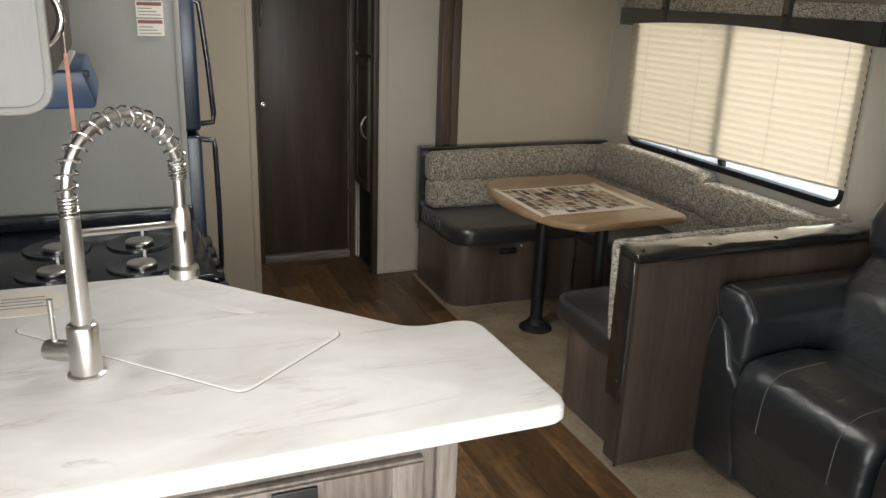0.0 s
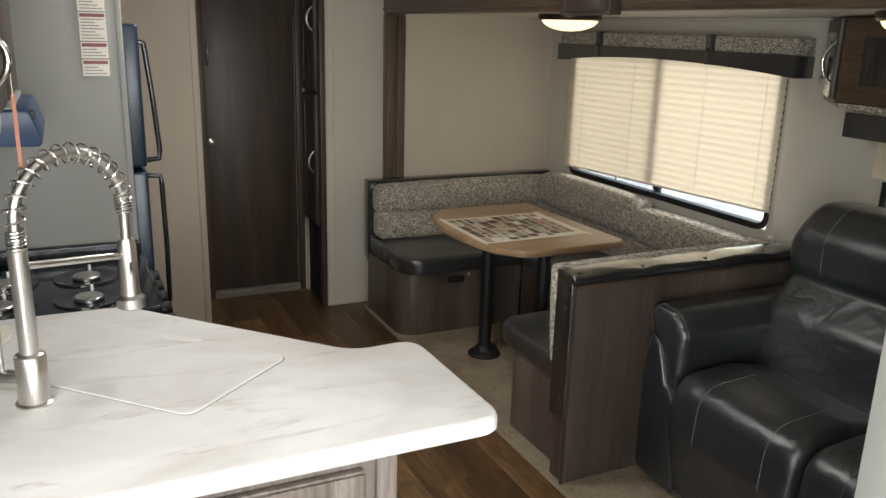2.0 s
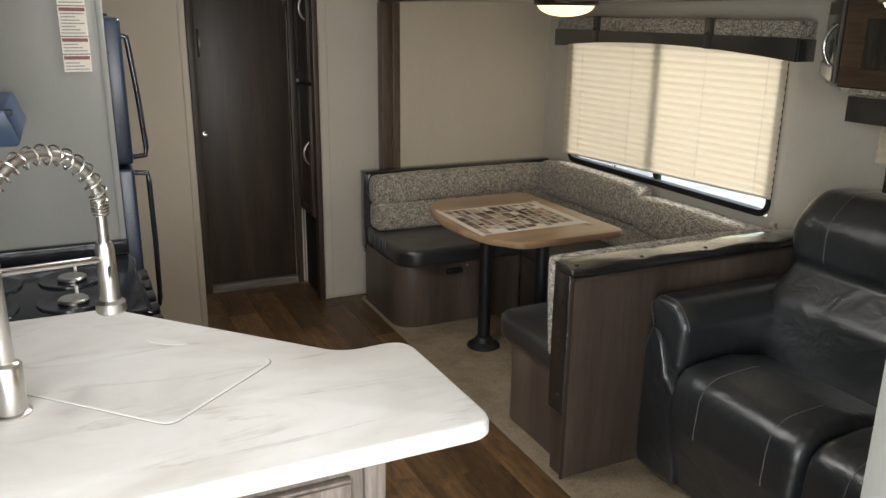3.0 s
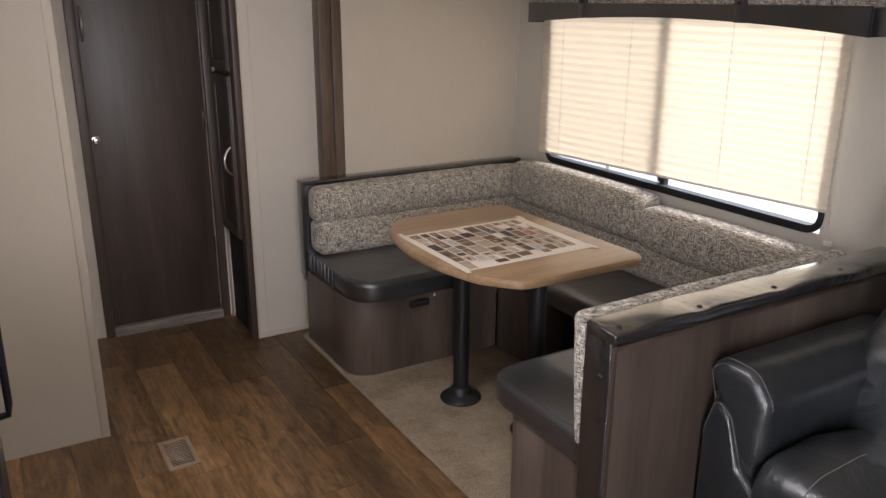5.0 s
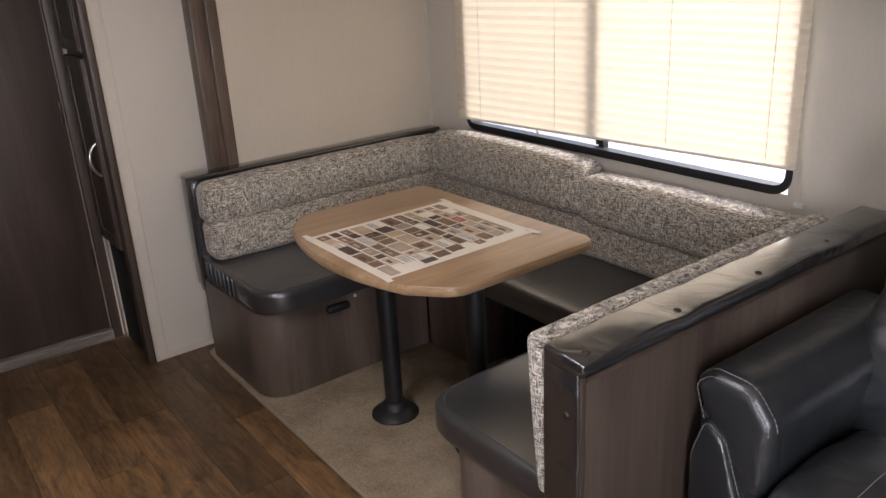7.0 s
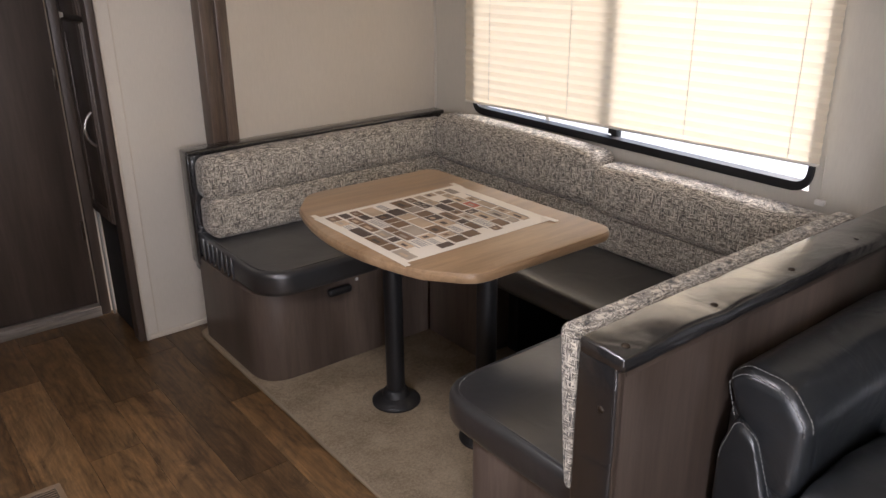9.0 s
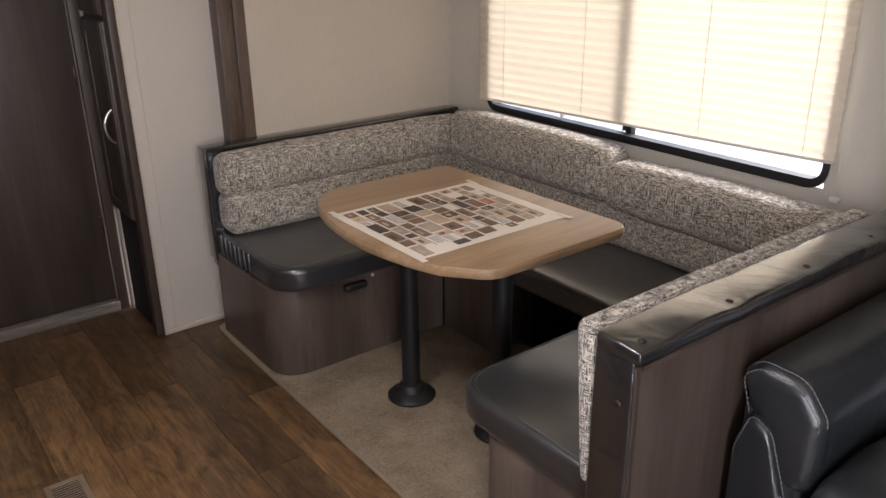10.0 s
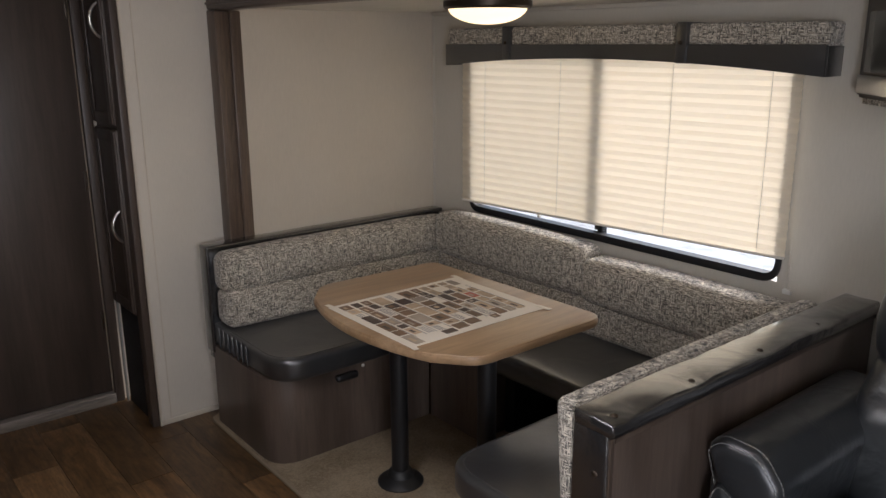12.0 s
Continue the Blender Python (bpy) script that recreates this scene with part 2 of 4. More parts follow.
M_BRONZE = plain("dark_bronze", (0.05, 0.036, 0.025), 0.35, 0.6)
M_HOOD = plain("blue_black_hood_paint", (0.014, 0.045, 0.11), 0.3)
M_WHITE = plain("white_plastic", (0.8, 0.79, 0.76), 0.4, vary=0.03)
M_PAPER = plain("paper", (0.80, 0.735, 0.635), 0.6, vary=0.04, grain=200)
M_INK = plain("ink_grey", (0.30, 0.29, 0.28), 0.7)
M_INKRED = plain("ink_dark_red", (0.26, 0.10, 0.09), 0.7)
M_TAG = plain("orange_tag_card", (0.55, 0.24, 0.15), 0.6)
M_TEAL = plain("teal_card", (0.03, 0.22, 0.32), 0.5)
M_VENT = plain("brown_vent_metal", (0.36, 0.265, 0.18), 0.4, 0.2)
# near-black that stands in for shade inside openings
M_GAPSHADE = plain("gap_shade", (0.012, 0.010, 0.009), 0.8)
M_STITCH = plain("grey_thread", (0.24, 0.237, 0.23), 0.8, bumpy=0.3)
M_BLIND = blind_mat("cream_pleated_cloth")
M_CORD = plain("white_cord", (0.7, 0.66, 0.58), 0.8)
M_GLASS_CLEAR = glass_mat("clear_glass", (0.95, 0.97, 0.96), 1.0)
M_GLASS_DIM = glass_mat("screened_glass", (0.88, 0.89, 0.88), 1.0)
M_LAMP = glow("frosted_lamp_glass", (1.0, 0.78, 0.45), 0.85)
M_GRASS = plain("pale_gravel", (0.66, 0.64, 0.60), 0.95, vary=0.2, grain=40, bumpy=0.5)
M_INSET = wood("dark_woven_inset", (0.03, 0.028, 0.026), (0.06, 0.055, 0.05), (0.10, 0.092, 0.085), "z", 0.5, 9.0)
M_SMOKE = plain("smoked_glossy_panel", (0.10, 0.105, 0.10), 0.16, vary=0.1)
PICS = [plain("print_" + n, c, 0.55, vary=0.35, grain=45) for n, c in (("brown", (0.19, 0.115, 0.065)), ("dark", (0.075, 0.05, 0.038)), ("tan", (0.48, 0.36, 0.24)),
        ("grey", (0.36, 0.30, 0.235)), ("green", (0.20, 0.25, 0.11)), ("red", (0.45, 0.12, 0.07)))]

# ---- shape helpers ----


def ship(name, bm, material, parent=None, label="", smooth=True):
    me = bpy.data.meshes.new(name)
    bmesh.ops.recalc_face_normals(bm, faces=bm.faces[:])
    if smooth:
        for f in bm.faces:
            f.smooth = True
        for e in bm.edges:
            e.smooth = e.calc_face_angle(0.0) < radians(38)
    bm.to_mesh(me)
    bm.free()
    me.materials.append(material)
    ob = new(name, me)
    if parent:
        ob.parent = parent
        ob.matrix_parent_inverse = parent.matrix_basis.inverted()
    if label:
        ob["label"] = label
    return ob


def part(name, bm, material, parent, label=""):
    return ship(name, bm, material, parent, label)


def thing(name, label, category, at=(0, 0, 0), group="", kind=""):
    ob = new(name)
    ob.location = at
    ob.empty_display_size = 0.05
    bpy.context.view_layer.update()
    return tagged(ob, label, category, group, kind)


def box(x0, x1, y0, y1, z0, z1, r=0.003, seg=2, bm=None):
    b = bmesh.new()
    bmesh.ops.create_cube(b, size=1)
    bmesh.ops.scale(b, vec=(x1 - x0, y1 - y0, z1 - z0), verts=b.verts)
    bmesh.ops.translate(b, vec=((x0 + x1) / 2, (y0 + y1) / 2, (z0 + z1) / 2), verts=b.verts)
    if r:
        r = min(r, 0.49 * min(x1 - x0, y1 - y0, z1 - z0))
        bmesh.ops.bevel(b, geom=b.edges[:], offset=r, segments=seg, profile=0.5, affect="EDGES")
    return merge(bm, b)


def merge(bm, b):
    if bm is None:
        return b
    me = bpy.data.meshes.new("tmp")
    b.to_mesh(me)
    b.free()
    bm.from_mesh(me)
    bpy.data.meshes.remove(me)
    return bm


def rounded(points, radii, seg=8):
    """A flat outline with its corners rounded."""
    out, n = [], len(points)
    for i, p in enumerate(points):
        r = radii[i] if isinstance(radii, (list, tuple)) else radii
        p = Vector(p)
        a, c = Vector(points[i - 1]) - p, Vector(points[(i + 1) % n]) - p
        if r <= 0:
            out.append(tuple(p))
            continue
        ang = a.angle(c)
        d = min(r / math.tan(ang / 2), 0.49 * a.length, 0.49 * c.length)
        p0, p1 = p + a.normalized() * d, p + c.normalized() * d
        for k in range(seg + 1):
            t = k / seg
            q = p0 * (1 - t) ** 2 + p * 2 * t * (1 - t) + p1 * t * t
            out.append(tuple(q))
    return out


def slab(outline, z0, z1, r=0.004, seg=2, bm=None, put=None):
    """An outline pushed up from z0 to z1, its rims bevelled; put maps (u, v, w) to the world."""
    b = bmesh.new()
    lo = [b.verts.new((x, y, z0)) for x, y in outline]
    face = b.faces.new(lo)
    ext = bmesh.ops.extrude_face_region(b, geom=[face])
    for v in ext["geom"]:
        if isinstance(v, bmesh.types.BMVert):
            v.co.z = z1
    if r:
        rim = [e for e in b.edges if abs(e.verts[0].co.z - e.verts[1].co.z) < 1e-6]
        bmesh.ops.bevel(b, geom=rim, offset=r, segments=seg, profile=0.5, affect="EDGES")
    if put:
        for v in b.verts:
            v.co = Vector(put(*v.co))
    return merge(bm, b)


def along_y(u, v, w):
    return (u, w, v)


def along_x(u, v, w):
    return (w, u, v)


def tube(path, r, sides=10, bm=None, closed=False):
    """A round bar through the points."""
    b = bmesh.new()
    pts = [Vector(p) for p in path]
    n, rings, ref = len(pts), [], None
    for i, p in enumerate(pts):
        if closed:
            d = pts[(i + 1) % n] - pts[i - 1]
        else:
            d = pts[min(i + 1, n - 1)] - pts[max(i - 1, 0)]
        d.normalize()
        if ref is None:
            ref = d.orthogonal().normalized()
        ref = (ref - d * ref.dot(d)).normalized()
        side = d.cross(ref)
        rad = r[i] if isinstance(r, (list, tuple)) else r
        rings.append([b.verts.new(p + (ref * math.cos(a) + side * math.sin(a)) * rad) for a in (2 * math.pi * k / sides for k in range(sides))])
    for i in range(n if closed else n - 1):
        q0, q1 = rings[i], rings[(i + 1) % n]
        for k in range(sides):
            b.faces.new((q0[k], q0[(k + 1) % sides], q1[(k + 1) % sides], q1[k]))
    if not closed:
        b.faces.new(rings[0][::-1])
        b.faces.new(rings[-1])
    return merge(bm, b)


def lathe(profile, centre, axis=(0, 0, 1), sides=28, bm=None):
    """A profile of (radius, height) turned round an axis through centre."""
    b = bmesh.new()
    rot = Vector((0, 0, 1)).rotation_difference(Vector(axis)).to_matrix()
    rings = []
    for r, h in profile:
        if r < 1e-5:
            rings.append([b.verts.new((0, 0, h))])
        else:
            rings.append([b.verts.new((r * math.cos(2 * math.pi * k / sides), r * math.sin(2 * math.pi * k / sides), h)) for k in range(sides)])
    for q0, q1 in zip(rings, rings[1:]):
        for k in range(sides):
            k2 = (k + 1) % sides
            if len(q0) == 1 and len(q1) == 1:
                continue
            if len(q0) == 1:
                b.faces.new((q0[0], q1[k2], q1[k]))
            elif len(q1) == 1:
                b.faces.new((q0[k], q0[k2], q1[0]))
            else:
                b.faces.new((q0[k], q0[k2], q1[k2], q1[k]))
    for q in (rings[0], rings[-1]):
        if len(q) > 1:
            b.faces.new(q)
    for v in b.verts:
        v.co = rot @ v.co + Vector(centre)
    return merge(bm, b)


def arc_handle(a, c, out, r=0.005, n=14):
    """A bowed bar handle from a to c, standing off along out."""
    a, c, out = Vector(a), Vector(c), Vector(out)
    pts = [a.lerp(c, i / n) + out * math.sin(math.pi * i / n) ** 0.7 for i in range(n + 1)]
    return tube(pts, [r * (0.75 + 0.5 * math.sin(math.pi * i / n)) for i in range(n + 1)], 10)


def cushion(x0, x1, y0, y1, z0, z1, r=0.03, puff=0.008, cuts=5, seed=0):
    """An upholstered block: rounded edges, faces slightly swollen and uneven."""
    b = box(x0, x1, y0, y1, z0, z1, r, 4)
    for ax, lo, hi in ((0, x0, x1), (1, y0, y1), (2, z0, z1)):
        n = max(2, int((hi - lo) / 0.06))
        for k in range(1, n):
            co = [0, 0, 0]
            co[ax] = lo + (hi - lo) * k / n
            no = [0, 0, 0]
            no[ax] = 1
            bmesh.ops.bisect_plane(b, geom=b.verts[:] + b.edges[:] + b.faces[:], plane_co=co, plane_no=no)
    mid, half = Vector(((x0 + x1) / 2, (y0 + y1) / 2, (z0 + z1) / 2)), Vector(((x1 - x0) / 2, (y1 - y0) / 2, (z1 - z0) / 2))
    for v in b.verts:
        u = [(v.co[i] - mid[i]) / half[i] for i in range(3)]
        w = noise.noise(v.co * 6 + Vector((seed, seed, 0))) * 0.35
        for i in range(3):
            j, k = (i + 1) % 3, (i + 2) % 3
            v.co[i] += u[i] * puff * max(0, 1 - u[j] ** 4) * max(0, 1 - u[k] ** 4) * (1 + w)
    return b


def dashed(path, r, sides=6, dash=0.0085, gap=0.0035):
    """Short thread stitches along a line."""
    pts = [Vector(p) for p in path]
    b, left, seg, on = None, dash, [pts[0]], True
    for a, c in zip(pts, pts[1:]):
        while (c - a).length > left:
            a = a + (c - a).normalized() * left
            if on:
                b = tube(seg + [a], r, sides, b)
            on = not on
            left, seg = (dash if on else gap), [a]
        left -= (c - a).length
        if (c - seg[-1]).length > 1e-5:
            seg.append(c)
    return b


def loft(profile, stations, put):
    """A closed outline carried along stations of (place, inset), capped."""
    b = bmesh.new()
    cx = sum(p[0] for p in profile) / len(profile)
    cz = sum(p[1] for p in profile) / len(profile)
    rings = []
    for s, inset in stations:
        ring = []
        for u, v in profile:
            d = Vector((u - cx, v - cz))
            k = max(0.0, d.length - inset) / max(d.length, 1e-6)
            ring.append(b.verts.new(put(cx + d.x * k, cz + d.y * k, s)))
        rings.append(ring)
    n = len(profile)
    for q0, q1 in zip(rings, rings[1:]):
        for k in range(n):
            b.faces.new((q0[k], q0[(k + 1) % n], q1[(k + 1) % n], q1[k]))
    b.faces.new(rings[0])
    b.faces.new(rings[-1][::-1])
    return b


def ends(a, c, r, n=4):
    """Stations from a to c whose ends are rounded by r."""
    out = []
    for k in range(n + 1):
        t = math.pi / 2 * k / n
        out.append((a + r * (1 - math.cos(t)), r * (1 - math.sin(t))))
    m = 6
    for k in range(1, m):
        out.append((a + r + (c - a - 2 * r) * k / m, 0.0))
    for k in range(n + 1):
        t = math.pi / 2 * (1 - k / n)
        out.append((c - r * (1 - math.cos(t)), r * (1 - math.sin(t))))
    return out

# ---- structure ----


def structure(name, bm, material, label, category, smooth=True):
    return tagged(ship(name, bm, material, None, "", smooth), label, category, kind="structure")


structure("ground", box(-40, 60, -40, 60, -0.9, -0.7, 0), M_GRASS, "pale sunlit gravel outside the trailer windows", "ground", False)
floor = structure("floor", box(0.1, 2.45, -1.3, 5.2, -0.05, -0.003, 0), M_SUB, "brown wood-plank vinyl floor", "floor", False)
slide_floor = structure("carpet", slab(rounded([(2.225, 0.9), (3.5, 0.9), (3.5, 4.63), (2.225, 4.63)], [0, 0, 0, 0.05]), -0.05, 0.012, 0.004), M_CARPET, "beige cut-pile carpet of the slide-out floor", "carpet")
structure("carpet_trim", tube([(2.222, 0.9, 0.006), (2.222, 4.585, 0.006), (2.232, 4.615, 0.006), (2.262, 4.632, 0.006), (2.40, 4.634, 0.006)], 0.0065, 8), M_BIND, "light beige bound edge of the carpet", "trim")

# the gaps in this wall hold the added entrance and sink fill lamps
structure("wall_left", box(0.14, 0.2, -1.3, -0.55, -0.05, 2.02, 0, bm=box(0.14, 0.2, 0.1, 0.85, -0.05, 2.02, 0, bm=box(0.14, 0.2, -0.55, 0.1, 1.88, 2.02, 0, bm=box(0.14, 0.2, 1.45, 5.2, -0.05, 2.02, 0, bm=box(0.14, 0.2, 0.85, 1.45, -0.05, 1.2, 0, bm=box(0.14, 0.2, 0.85, 1.45, 1.7, 2.02, 0)))))), M_PANEL_SHADED, "pale grey-beige wallboard behind the kitchen, coloured as in shade", "wall", False)
# rear wall, out of view, with an opening for its added fill lamp
structure("wall_rear", box(0.14, 0.5, -1.3, -1.24, -0.05, 2.02, 0, bm=box(2.0, 2.46, -1.3, -1.24, -0.05, 2.02, 0, bm=box(0.5, 2.0, -1.3, -1.24, -0.05, 1.05, 0, bm=box(0.5, 2.0, -1.3, -1.24, 1.85, 2.02, 0)))), M_WALL, "plain beige wallboard", "wall", False)
# right-hand wall before the slide-out
structure("wall_right", box(2.4, 2.46, -1.24, 0.84, -0.05, 2.02, 0), M_WALL, "plain beige wallboard", "wall", False)
# pale partition and edge strip, darkened in colour to hold down the light
structure("wall_partition", box(1.6, 2.46, 0.84, 0.9, -0.05, 2.02, 0.004), M_PANEL_SHADED, "pale beige partition beside the sofa, darkened in colour", "wall")
structure("trim_partition", box(1.592, 1.6, 0.836, 0.904, 0, 2.0, 0.002, bm=box(1.645, 1.65, 0.9, 0.903, 0, 2.0, 0.001)), M_PANEL_SHADED, "pale edge strip of the partition", "trim")
# the square hole is unseen, left for the added roof fill lamp
structure("ceiling", box(0.14, 2.46, -1.3, 2.72, 2.0, 2.06, 0, bm=box(0.14, 2.46, 3.08, 5.2, 2.0, 2.06, 0, bm=box(0.14, 1.17, 2.72, 3.08, 2.0, 2.06, 0, bm=box(1.53, 2.46, 2.72, 3.08, 2.0, 2.06, 0)))), M_CEIL, "white ceiling board", "ceiling", False)

# slide-out shell: wall with two window openings
WY0, WY1, WZ0, WZ1 = 2.79, 4.315, 0.832, 1.56
VY0, VY1, VZ0, VZ1 = 1.05, 2.24, 0.80, 1.32
b = box(3.47, 3.53, WY1, 4.70, -0.05, 1.80, 0)
box(3.47, 3.53, WY0, WY1, -0.05, WZ0 - 0.02, 0, bm=b)
box(3.47, 3.53, WY0, WY1, WZ1, 1.80, 0, bm=b)
box(3.47, 3.53, VY1, WY0, -0.05, 1.80, 0, bm=b)
box(3.47, 3.53, VY0, VY1, -0.05, VZ0, 0, bm=b)
box(3.47, 3.53, VY0, VY1, VZ1, 1.80, 0, bm=b)
box(3.47, 3.53, 0.84, VY0, -0.05, 1.80, 0, bm=b)
structure("wall_window", b, M_PANEL, "pale beige slide-out wall with two windows", "wall", False)
structure("wall_slide_end", box(2.44, 3.47, 4.62, 4.68, -0.05, 1.80, 0), M_WALL, "beige end wall of the dinette slide-out", "wall", False)
structure("wall_slide_near_end", box(2.46, 3.47, 0.84, 0.9, -0.05, 1.80, 0), M_WALL, "beige end wall of the slide-out", "wall", False)
structure("ceiling_slide", box(2.44, 3.53, 0.84, 4.68, 1.722, 1.80, 0), M_CEIL, "white slide-out ceiling board", "ceiling", False)
structure("trim_corner", box(3.462, 3.47, 4.612, 4.62, 0.5, 1.722, 0.002), M_PANEL, "thin beige corner bead", "trim")
structure("trim_cornice", box(3.458, 3.47, 0.9, 4.62, 1.706, 1.722, 0.003), M_PANEL, "thin beige cornice strip", "trim")

# far side: short white wall, bathroom door wall, kitchen end wall
structure("wall_return", box(2.03, 2.44, 4.70, 4.76, -0.05, 2.02, 0), M_RETURN, "off-white wallboard beside the pantry", "wall", False)
structure("baseboard", box(2.03, 2.32, 4.692, 4.70, 0, 0.022, 0.002), M_WALL, "thin beige baseboard strip", "trim")
structure("trim_return", box(2.026, 2.036, 4.690, 4.70, 0, 2.0, 0.002, bm=box(2.075, 2.079, 4.697, 4.70, 0.02, 2.0, 0)), M_WALL, "pale edge bead of the wall", "trim")
# the shade on this wall and its corner strip is in their colour
structure("wall_kitchen_end", box(0.2, 1.245, 4.10, 5.2, -0.05, 2.02, 0), M_WALL_SHADED, "beige wallboard beside the refrigerator, coloured as in shade", "wall", False)
structure("trim_kitchen_end", box(1.222, 1.252, 4.092, 4.112, 0, 2.0, 0.003), M_WALL_SHADED, "light beige corner trim strip", "trim")
b = box(1.245, 1.41, 5.08, 5.14, -0.05, 2.02, 0)
box(1.97, 2.46, 5.08, 5.14, -0.05, 2.02, 0, bm=b)
box(1.41, 1.97, 5.08, 5.14, 1.86, 2.02, 0, bm=b)
structure("wall_door", b, M_WALL, "beige wall round the bathroom door", "wall", False)
structure("wall_behind_door", box(1.3, 2.1, 5.16, 5.2, -0.05, 2.02, 0), M_WALL, "plain wallboard behind the door", "wall", False)
b = box(1.385, 1.425, 5.055, 5.08, 0, 1.90, 0.004)
box(1.955, 1.995, 5.055, 5.08, 0, 1.90, 0.004, bm=b)
box(1.425, 1.955, 5.055, 5.08, 1.85, 1.90, 0.004, bm=b)
structure("trim_door", b, M_DARK, "dark-stained door casing", "trim")
structure("threshold", box(1.425, 1.955, 5.05, 5.13, 0, 0.045, 0.003), M_GREYX, "grey-brown wooden threshold under the door", "trim")

door = tagged(ship("door_1", box(1.428, 1.952, 5.084, 5.118, 0.05, 1.846, 0.003), M_DARK), "closed dark wood-grain bathroom door with chrome pull", "door", kind="structure")
part("door_handle", arc_handle((1.447, 5.082, 1.405), (1.447, 5.082, 1.55), (0, -0.035, 0), 0.0065), M_STEEL, door, "bowed chrome pull")
part("knob", lathe([(0.0, 0.036), (0.012, 0.034), (0.016, 0.026), (0.008, 0.016), (0.008, 0.004), (0.018, 0.002), (0.018, 0)], (1.450, 5.083, 0.965), (0, -1, 0), 20), M_CHROME, door, "small round metal knob")
for z in (0.35, 0.98, 1.68):
    part("hinge", box(1.938, 1.95, 5.074, 5.084, z, z + 0.085, 0.002), M_BRONZE, door)

# slide-out surround: header beam and post
b = slab(rounded([(2.376, 1.712), (2.376, 1.872), (2.44, 1.89), (2.44, 1.712)], [0.02, 0.02, 0, 0]), 0.9, 4.70, 0.002, put=along_y)
beam = structure("trim_header_beam", b, M_BEAM, "brown wooden header beam over the slide-out", "trim")
for z in (1.733, 1.79, 1.845):
    part("molding", box(2.368, 2.378, 0.9, 4.698, z, z + 0.012, 0.004), M_BEAM, beam)
structure("wall_above_beam", box(2.42, 2.46, 0.84, 4.76, 1.80, 2.02, 0), M_WALL, "beige wall strip above the beam", "wall", False)
post = structure("trim_post", box(2.374, 2.44, 4.622, 4.70, 0, 1.712, 0.004), M_POST, "brown wooden post at the slide-out end", "trim")
part("molding", box(2.43, 2.478, 4.607, 4.66, 0, 1.712, 0.006), M_POST, post)

# ---- beam cover ----
blk = thing("beam_cover", "dark framed wooden cover block on the header beam", "cover", (2.37, 2.66, 1.70))
part("body", box(2.33, 2.377, 2.52, 2.815, 1.698, 1.96, 0.004), M_DARK, blk)
b = box(2.32, 2.331, 2.535, 2.57, 1.71, 1.95, 0.003)
box(2.32, 2.331, 2.765, 2.80, 1.71, 1.95, 0.003, bm=b)
box(2.32, 2.331, 2.57, 2.765, 1.71, 1.745, 0.003, bm=b)
part("frame", b, M_DARK, blk)
part("panel", box(2.326, 2.331, 2.572, 2.763, 1.747, 1.95, 0.002), M_MIDZ, blk)

# ---- window blinds, valances, windows ----


def window(name, y0, y1, z0, z1, mull, label):
    w = thing(name, label, "window", (3.5, (y0 + y1) / 2, z0), kind="structure")
    outer = rounded([(y0 - 0.010, z0 - 0.025), (y1 + 0.025, z0 - 0.025), (y1 + 0.025, z1 + 0.025), (y0 - 0.010, z1 + 0.025)], 0.07)
    inner = rounded([(y0 + 0.004, z0 + 0.006), (y1 - 0.004, z0 + 0.006), (y1 - 0.004, z1 - 0.01), (y0 + 0.004, z1 - 0.01)], 0.045)
    b = bmesh.new()
    rings = []
    for pts, x in ((outer, 3.472), (outer, 3.458), (inner, 3.452), (inner, 3.494)):
        rings.append([b.verts.new((x, y, z)) for y, z in pts])
    n = len(outer)
    for q0, q1 in zip(rings, rings[1:]):
        for k in range(n):
            b.faces.new((q0[k], q0[(k + 1) % n], q1[(k + 1) % n], q1[k]))
    part("window_frame", b, M_BLKMAT, w, "black aluminium frame with rounded corners")
    part("mullion", box(3.484, 3.515, mull - 0.013, mull + 0.013, z0, z1, 0.003), M_BLKMAT, w)
    part("sash_stile", box(3.502, 3.514, mull - 0.012, mull + 0.042, z0 + 0.006, z1 - 0.006, 0.002), M_BLKMAT, w, "black meeting stile of the sliding sash")
    g = part("pane", box(3.497, 3.501, y0 + 0.002, mull - 0.014, z0 - 0.018, z1 - 0.01, 0), M_GLASS_CLEAR, w)
    g.visible_shadow = False
    part("pane", box(3.507, 3.511, mull + 0.044, y1 - 0.002, z0 - 0.018, z1 - 0.01, 0), M_GLASS_DIM, w, "pane behind an insect screen")
    b = box(3.475, 3.487, mull + 0.33, mull + 0.345, z0 + 0.01, z0 + 0.05, 0.002)
    part("latch", b, M_WHITE, w, "small white window latch")
    return w


window("window_1", WY0, WY1, WZ0, WZ1, 3.56, "black-framed sliding trailer window over the dinette")
window("window_2", VY0, VY1, VZ0, VZ1, 1.65, "black-framed trailer window behind the sofa")


